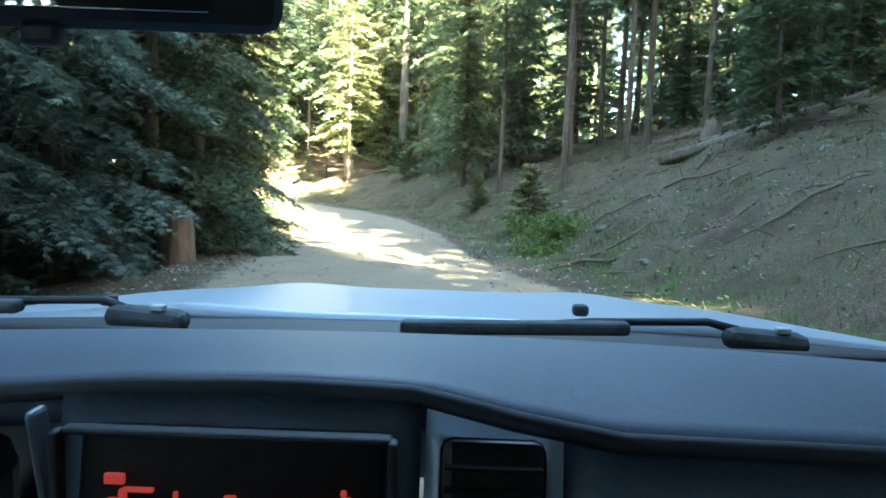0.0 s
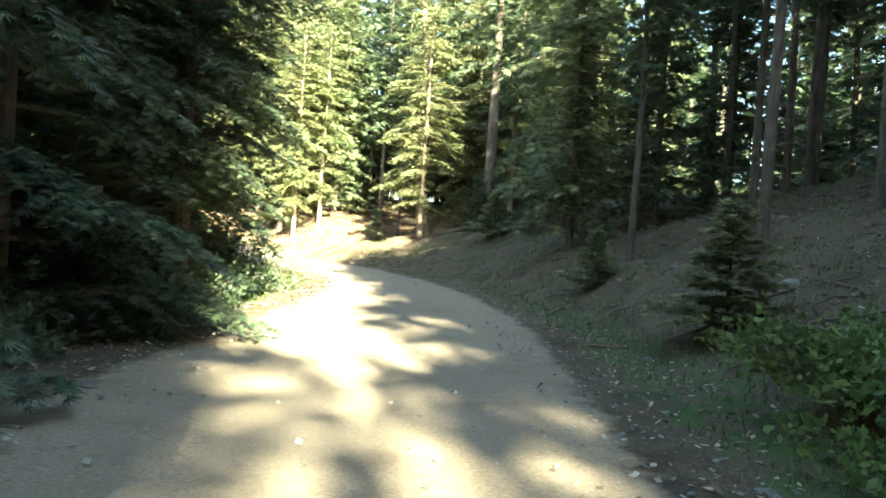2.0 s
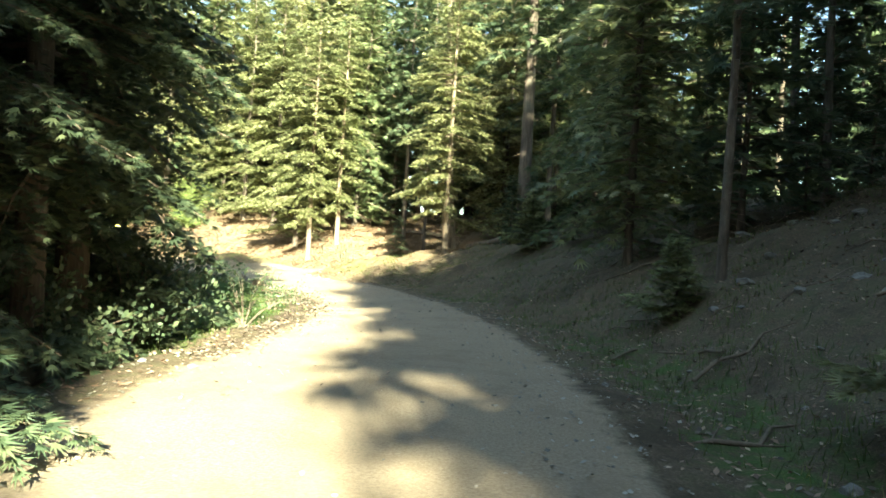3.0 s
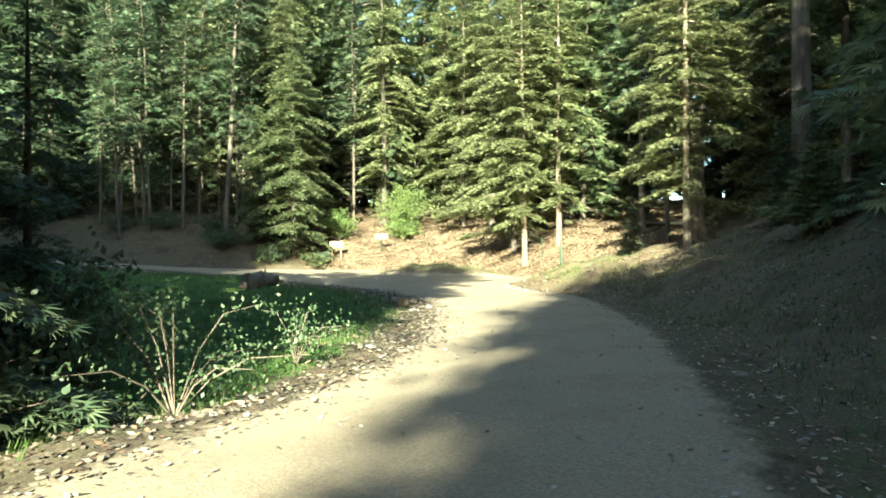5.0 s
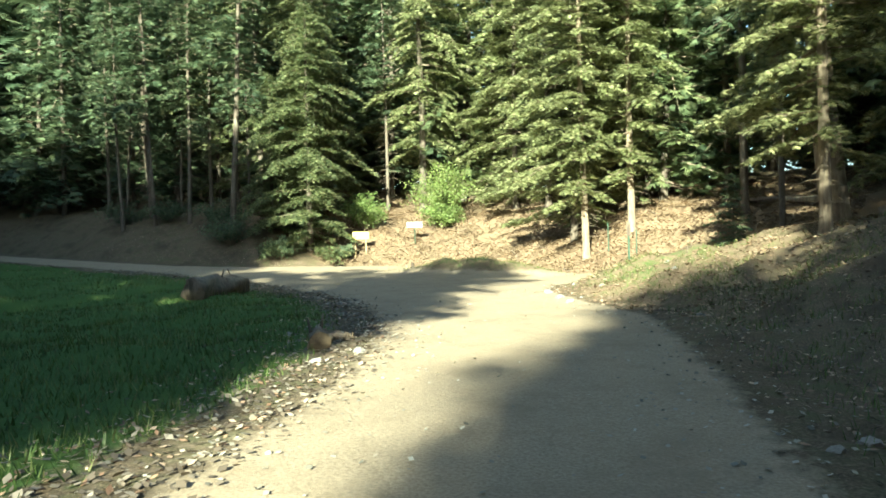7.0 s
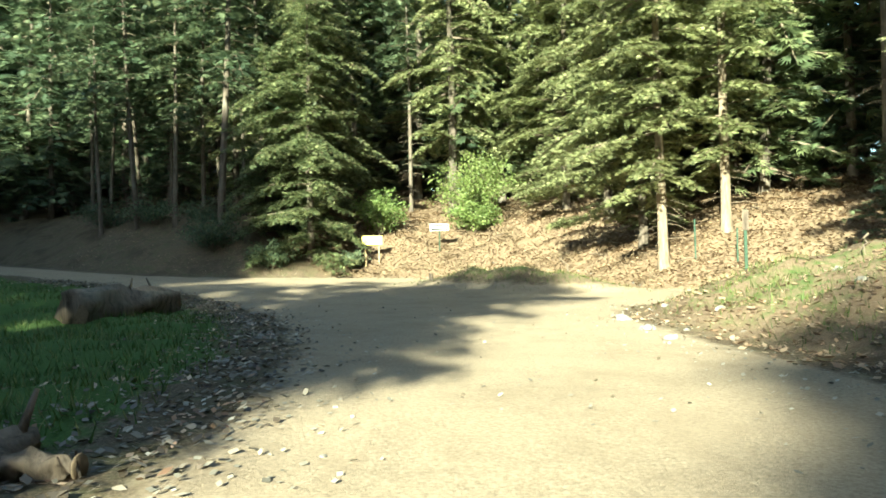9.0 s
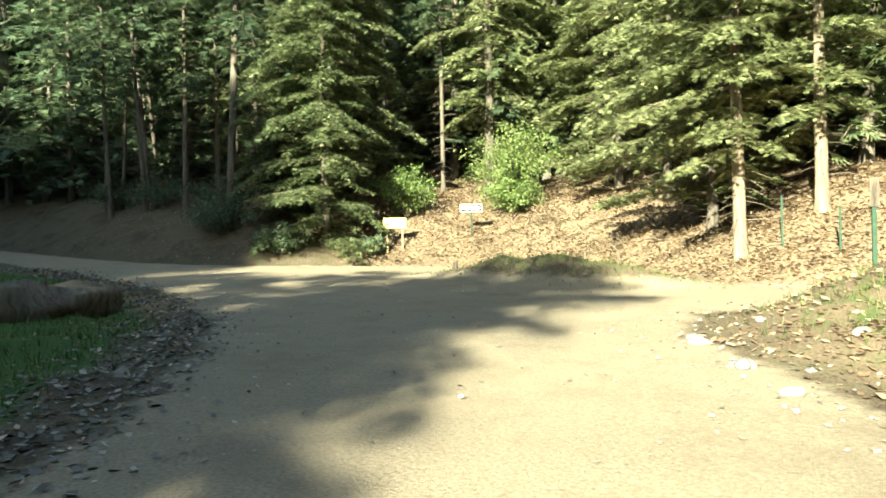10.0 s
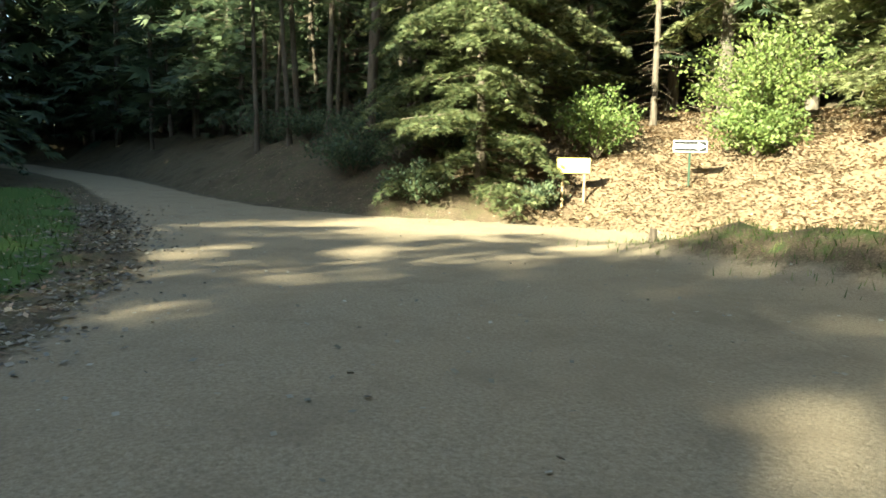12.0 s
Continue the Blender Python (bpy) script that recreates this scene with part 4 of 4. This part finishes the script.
log("fallen_log", "mossy fallen trunk behind the corner", (-6.2, 52.0), (-2.2, 50.9), 0.14, 0.18, 5)
log("fallen_log", "grey fallen trunk on the forest floor", (-13.2, 64.0), (-9.0, 63.0), 0.1, 0.14, 6)
log("root_log", "gnarled brown root log at the edge of the gravel", (-12.7, 39.6), (-11.8, 38.9), 0.11, 0.17, 7, 0.4, 1)
log("root_log", "gnarled brown root log at the edge of the gravel", (-12.5, 39.2), (-11.9, 39.7), 0.06, 0.08, 8, 0.2, 1)


def stump(x, y, r, tall, seed, mat, label):
    rng = np.random.RandomState(seed)
    th = new("tree_stump")
    v, f = [], []
    n = 16
    rings = [(-0.3, 1.5), (0.0, 1.35), (0.12, 1.1), (tall * 0.6, 1.0), (tall, 0.92)]
    jag = [rng.uniform(0, 0.28 * tall) for _ in range(n)]
    wob = [rng.uniform(0.85, 1.15) for _ in range(n)]
    for i, (z, k) in enumerate(rings):
        for j in range(n):
            a = 2 * math.pi * j / n
            rr = r * k * (wob[j] if i < 3 else 1 + (wob[j] - 1) * 0.4)
            v.append((rr * math.cos(a), rr * math.sin(a), z - (jag[j] if i == len(rings) - 1 else 0)))
    for i in range(len(rings) - 1):
        for j in range(n):
            a, b = i * n + j, i * n + (j + 1) % n
            f.append((a, b, b + n, a + n))
    part("bark", mesh_of("bark", v, f), mat, th, smooth=True)
    v2 = [(0.9 * x_, 0.9 * y_, z_ - 0.02) for x_, y_, z_ in v[-n:]] + [(0, 0, tall * 0.75)]
    part("broken_top", mesh_of("broken_top", v2, [(j, (j + 1) % n, n) for j in range(n)]), CUTWOOD, th, "splintered brown wood")
    tagged(th, label, "stump")
    th.matrix_world = pose(x, y, height(x, y), 0, 0, rng.uniform(0, 360))


stump(-4.9, 12.6, 0.27, 1.15, 1, BARK_RED, "broken reddish tree stump under the firs")
stump(-5.3, 10.9, 0.2, 0.7, 2, BARK_RED, "low reddish stump beside the road")
stump(2.0, 36.7, 0.32, 0.75, 3, LOGWOOD, "dark weathered stump on the bank")
stump(0.7, 38.4, 0.22, 0.4, 4, LOGWOOD, "low dark stump on the bank")
stump(9.6, 25.0, 0.28, 0.6, 5, LOGWOOD, "dark weathered stump on the bank")
stump(-25.8, 56.2, 0.07, 0.32, 6, LOGWOOD, "small dark stub at the end of the berm")

STONES = []
for k in range(5):
    bm = bmesh.new()
    bmesh.ops.create_icosphere(bm, subdivisions=2, radius=1.0)
    for v in bm.verts:
        q = v.co * 1.3 + Vector((k * 9, 0, 0))
        v.co *= 0.8 + 0.45 * noise.noise(q)
        v.co.z *= 0.6
    STONES.append(part("stone", bm, STONE))


def stone(x, y, r, k):
    ob = new("loose_stone", STONES[k].data)
    ob.matrix_world = pose(x, y, height(x, y) + r * 0.12, rnd.uniform(-15, 15), rnd.uniform(-15, 15), rnd.uniform(0, 360)) @ Matrix.Diagonal((r, r * rnd.uniform(0.7, 1.1), r * rnd.uniform(0.7, 1.1), 1))
    tagged(ob, "pale grey angular stone lying on the ground", "stone", "stones along the road")


stone(-13.8, 48.8, 0.16, 0)
stone(-10.9, 50.2, 0.1, 1)
stone(-12.2, 47.2, 0.12, 2)
for x, y, r, k in ((-12.9, 47.9, 0.13, 3), (-12.3, 49.1, 0.1, 4), (-11.6, 48.2, 0.08, 0), (-13.6, 49.9, 0.1, 1), (-10.4, 49.4, 0.12, 2)):
    stone(x, y, r, k)
made = 0
while made < 150:
    i = rnd.randrange(2, len(OUTLINE) - 3)
    a, b = OUTLINE[i], OUTLINE[i + 1]
    t = rnd.random()
    x, y = a + (b - a) * t + np.array([rnd.gauss(0, 0.7), rnd.gauss(0, 0.7)])
    if not (-34 < x < 8 and 5 < y < 62):
        continue
    inner = land(np.array([x]), np.array([y]))[1][0] < -0.2
    stone(x, y, rnd.choice([0.02, 0.03] if inner else [0.03, 0.04, 0.05, 0.07, 0.11]), rnd.randrange(5))
    made += 1
made = 0
while made < 110:
    x, y = rnd.uniform(1, 9), rnd.uniform(9, 34)
    d = land(np.array([x]), np.array([y]))[1][0]
    if d < 1.5:
        continue
    stone(x, y, rnd.choice([0.05, 0.06, 0.08, 0.1, 0.14, 0.2]), rnd.randrange(5))
    made += 1
for s in STONES:
    bpy.data.objects.remove(s)


# ---------------------------------------------------------------- shrubs
def shrub(name, x, y, wide, tall, leaves, leaf, seed, mat, label, arch=0.3):
    """A shrub of arching stems set with single leaves."""
    rng = np.random.RandomState(seed)
    th = new(name)
    sv, sf, pos, dirs, sid, ln = [], [], [], [], [], []
    stems = max(8, leaves // 90)
    for k in range(stems):
        a = rng.uniform(0, 6.28)
        reach = wide * math.sqrt(rng.rand()) * 0.95
        top = tall * rng.uniform(0.45, 1.0) * (1 - 0.45 * (reach / wide) ** 2)
        e = np.array([math.cos(a) * reach, math.sin(a) * reach, top])
        m = np.array([e[0] * 0.4, e[1] * 0.4, top * (0.6 + arch)])
        curve = lambda t: 2 * t * (1 - t) * m + t * t * e
        tube(sv, sf, [curve(t) for t in (0, 0.3, 0.6, 1.0)], [0.014, 0.01, 0.007, 0.003], 4)
        for q in range(leaves // stems):
            t = rng.uniform(0.25, 1.05)
            p = curve(t) + rng.normal(0, 0.09 * tall ** 0.5, 3)
            pos.append(p)
            dirs.append(unit(rng.uniform(-1, 1, 3) + np.array([0, 0, 0.15])))
            sid.append(rng.uniform(-1, 1, 3))
            ln.append(leaf * rng.uniform(0.6, 1.3))
    d = np.array(dirs)
    s = unit(np.cross(d, np.array(sid)))
    ln = np.array(ln)
    base, mid, tip = np.array(pos), np.array(pos) + d * (ln * 0.5)[:, None], np.array(pos) + d * ln[:, None]
    v = np.stack([base, mid + s * (ln * 0.3)[:, None], tip, mid - s * (ln * 0.3)[:, None]], 1).reshape(-1, 3)
    tagged(part("stemwork", mesh_of("stemwork", sv, sf), TWIG, th), kind="stuff")
    tagged(part("foliage", mesh_of("foliage", v, np.arange(len(v)).reshape(-1, 4)), mat, th), kind="stuff")
    tagged(th, label, "shrub")
    th.matrix_world = pose(x, y, height(x, y) - 0.03)


BRAMBLE = leaf_material("bramble_leaves", (0.035, 0.06, 0.02), (0.07, 0.105, 0.04), (0.19, 0.22, 0.12), 0.3)
shrub("shrub", 2.65, 16.8, 1.35, 0.8, 6000, 0.085, 1, BUSH, "low bright green leafy shrub at the foot of the bank")
shrub("shrub", 2.35, 15.4, 1.0, 0.55, 2400, 0.08, 2, BUSH, "low bright green leafy shrub at the foot of the bank")
shrub("shrub", -33.2, 60.2, 1.6, 2.4, 5600, 0.11, 3, BUSH, "bright yellow green shrub behind the notice board")
shrub("shrub", -30.3, 63.9, 2.5, 3.6, 9500, 0.12, 4, BUSH, "large yellow green shrub at the edge of the woods")
shrub("shrub", -29.3, 62.7, 1.5, 1.7, 4200, 0.12, 14, BUSH, "yellow green shrub hanging over the top of the bank", 0.5)
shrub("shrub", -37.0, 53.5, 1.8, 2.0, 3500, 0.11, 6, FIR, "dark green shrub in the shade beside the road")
shrub("shrub", -6.9, 28.4, 1.7, 1.4, 1250, 0.055, 7, BRAMBLE, "pale leaved bramble with arching stems beside the road", 0.6)
shrub("shrub", -7.4, 30.6, 1.0, 0.9, 500, 0.055, 8, BRAMBLE, "pale leaved bramble with arching stems beside the road", 0.6)
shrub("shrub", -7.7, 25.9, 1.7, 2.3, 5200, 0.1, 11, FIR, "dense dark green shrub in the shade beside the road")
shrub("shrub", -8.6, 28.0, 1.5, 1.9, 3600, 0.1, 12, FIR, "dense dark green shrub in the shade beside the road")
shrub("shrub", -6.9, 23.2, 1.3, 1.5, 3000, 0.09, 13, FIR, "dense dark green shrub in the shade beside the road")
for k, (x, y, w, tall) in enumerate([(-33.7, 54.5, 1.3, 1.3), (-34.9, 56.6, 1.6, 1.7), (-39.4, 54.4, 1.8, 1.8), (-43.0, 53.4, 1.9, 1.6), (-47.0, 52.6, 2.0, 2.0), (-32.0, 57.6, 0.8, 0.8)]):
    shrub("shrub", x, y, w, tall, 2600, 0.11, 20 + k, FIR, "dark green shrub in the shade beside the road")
shrub("shrub", -5.2, 6.6, 0.9, 0.6, 1200, 0.06, 9, BUSH, "low green undergrowth below the firs")
shrub("shrub", -5.0, 16.5, 0.8, 0.6, 900, 0.06, 10, FIR, "low green undergrowth below the firs")


# ---------------------------------------------------------------- grass, leaves and gravel, too many to count
def scatter_points(count, box, keep, seed):
    rng = np.random.RandomState(seed)
    x, y = rng.uniform(box[0], box[1], count), rng.uniform(box[2], box[3], count)
    h, d, up, berm = land(x, y)
    k = rng.rand(count) < keep(x, y, d, up, berm)
    return np.stack([x, y, h], -1)[k], rng


def meadow_of(name, label, count, box, keep, seed, tall, mat, flat=False, wide=0.14):
    p, rng = scatter_points(count, box, keep, seed)
    n = len(p)
    a = rng.uniform(0, 6.28, n)
    size = tall * rng.uniform(0.5, 1.3, n)
    if flat:
        d = np.stack([np.cos(a), np.sin(a), rng.uniform(-0.15, 0.5, n)], -1)
        s = unit(np.cross(d, np.stack([rng.uniform(-0.5, 0.5, n), rng.uniform(-0.5, 0.5, n), np.ones(n)], -1)))
        p = p + np.array([0, 0, 0.012])
    else:
        d = unit(np.stack([np.cos(a) * 0.5, np.sin(a) * 0.5, rng.uniform(0.6, 1.2, n)], -1))
        s = np.stack([-np.sin(a), np.cos(a), np.zeros(n)], -1)
    w = (size * wide)[:, None] * s
    if flat:
        v = np.stack([p, p + d * size[:, None] * 0.5 + w, p + d * size[:, None], p + d * size[:, None] * 0.5 - w], 1)
        f = np.arange(4 * n).reshape(-1, 4)
    else:
        v = np.stack([p - w, p + w, p + d * size[:, None] + np.array([0, 0, 0.0])], 1)
        f = np.arange(3 * n).reshape(-1, 3)
    ob = part(name, mesh_of(name, v.reshape(-1, 3), f), mat)
    tagged(ob, label, name.replace("_", " "), kind="stuff")


LEAF_LITTER = leaf_material("dry_leaves", (0.06, 0.034, 0.02), (0.24, 0.145, 0.085), (0.5, 0.37, 0.25), 0.1)
GOLDEN = leaf_material("golden_dry_leaves", (0.15, 0.093, 0.055), (0.24, 0.162, 0.1), (0.35, 0.26, 0.175), 0.1)
CHIPS = leaf_material("wood_chips", (0.06, 0.043, 0.028), (0.13, 0.1, 0.072), (0.30, 0.25, 0.19), 0.0)
GRAVEL = leaf_material("gravel_chips", (0.11, 0.095, 0.075), (0.22, 0.19, 0.15), (0.38, 0.34, 0.28), 0.0)
meadow_of("meadow_grass", "short green grass in the shade", 160000, (-44, -4, 26, 47),
          lambda x, y, d, up, b: (~up) * smooth_step(d, 0.5, 1.6) * np.clip(1.3 - np.hypot(x + 8, y - 33) / 26, 0.12, 1), 1, 0.13, GRASS, False, 0.07)
meadow_of("verge_grass", "thin green grass along the foot of the bank", 110000, (-16, 9, 4, 56),
          lambda x, y, d, up, b: up * (smooth_step(d, 0.3, 0.9) * (1 - smooth_step(d, 2.0, 4.5))) * np.where(value_noise(x * 0.8, y * 0.8, 9) > -0.2, 0.9, 0.15), 2, 0.15, GRASS, False, 0.035)
meadow_of("berm_grass", "dry grass and weeds on the low berm", 14000, (-27, -17, 54, 59), lambda x, y, d, up, b: np.clip(b * 1.1, 0, 0.7), 3, 0.12, GRASS, False, 0.06)
meadow_of("leaf_litter", "dry brown leaves and twigs on the bank", 380000, (-46, 14, 2, 74),
          lambda x, y, d, up, b: np.where(up, 0.55 * smooth_step(d, 0.0, 0.8), 0.5 * smooth_step(d, -0.3, 0.2) * (1 - smooth_step(d, 1.2, 3.0))) * np.clip(1.5 - np.hypot(x + 9, y - 33) / 34, 0.1, 1), 4, 0.075, LEAF_LITTER, True, 0.26)
meadow_of("gravel_chips", "loose gravel chips on the road", 120000, (-36, 3, 4, 60),
          lambda x, y, d, up, b: smooth_step(d, -1.6, 0.1) * (1 - smooth_step(d, 0.2, 1.2)) * 0.5 + 0.06 * (d < 0), 5, 0.05, GRAVEL, True, 0.45)
meadow_of("bank_leaves", "golden dry leaves covering the sunlit bank", 170000, (-42, -8, 56, 70),
          lambda x, y, d, up, b: up * smooth_step(d, -0.2, 0.6) * 0.9, 6, 0.12, GOLDEN, True, 0.3)
meadow_of("verge_leaves", "dry leaves and pale grass tufts on the mound at the corner", 26000, (-17, -6, 45, 55),
          lambda x, y, d, up, b: up * smooth_step(d, -0.3, 0.5) * np.where(value_noise(x * 0.9, y * 0.9, 17) > -0.1, 0.6, 0.2), 11, 0.1, GOLDEN, True, 0.28)
meadow_of("bank_debris", "pale bark, wood chips and stones strewn over the bank", 60000, (-10, 10, 6, 50),
          lambda x, y, d, up, b: up * smooth_step(d, 0.2, 1.5) * np.where(value_noise(x * 1.3, y * 1.3, 14) > 0.0, 0.6, 0.15), 9, 0.075, CHIPS, True, 0.3)
meadow_of("edge_rubble", "stones, bark and leaves along the road edge", 90000, (-36, -4, 24, 49),
          lambda x, y, d, up, b: (~up) * smooth_step(d, -0.5, 0.1) * (1 - smooth_step(d, 0.8, 1.9)), 7, 0.08, CHIPS, True, 0.34)
meadow_of("bank_weeds", "thin weeds and sprouts on the shaded bank", 260000, (-14, 13, 6, 52),
          lambda x, y, d, up, b: up * smooth_step(d, 0.8, 2.0) * np.where(value_noise(x * 0.9, y * 0.9, 12) > 0.1, 0.6, 0.06), 8, 0.15, GRASS, False, 0.04)


# ---------------------------------------------------------------- fallen sticks
STICKS = []
for k in range(4):
    v, f = [], []
    rng = np.random.RandomState(40 + k)
    pts = [np.array([t - 0.5, 0.06 * rng.normal(), 0.03 * rng.normal()]) for t in np.linspace(0, 1, 5)]
    tube(v, f, pts, [0.022, 0.02, 0.017, 0.012, 0.005], 6)
    for q in (1, 2, 3):
        o = unit(rng.normal(0, 1, 3) + np.array([0.6, 0, 0.2]))
        tube(v, f, [pts[q], pts[q] + o * 0.16], [0.009, 0.003], 4)
    STICKS.append(part("stick", mesh_of("stick", v, f), TWIG, smooth=True))
made = 0
while made < 190:
    x, y = (rnd.uniform(-40, 11), rnd.uniform(7, 68)) if made < 70 else (rnd.uniform(0, 11), rnd.uniform(7, 42))
    h, d, up, berm = land(np.array([x]), np.array([y]))
    if d[0] < 0.6 or (not up[0] and d[0] > 2.5) or (up[0] and d[0] > 12):
        continue
    L = rnd.uniform(0.5, 2.2)
    ob = new("fallen_stick", STICKS[made % 4].data)
    a = rnd.uniform(0, 6.28)
    dx, dy = math.cos(a) * L * 0.4, math.sin(a) * L * 0.4
    slope = math.degrees(math.atan2(height(x + dx, y + dy) - height(x - dx, y - dy), 0.8 * L))
    ob.matrix_world = pose(x, y, float(h[0]) + 0.02, 0, -slope, math.degrees(a)) @ Matrix.Diagonal((L, L * 0.8, L * 0.8, 1))
    tagged(ob, "dead grey brown stick lying on the forest floor", "stick", "fallen sticks")
    made += 1
for s in STICKS:
    bpy.data.objects.remove(s)
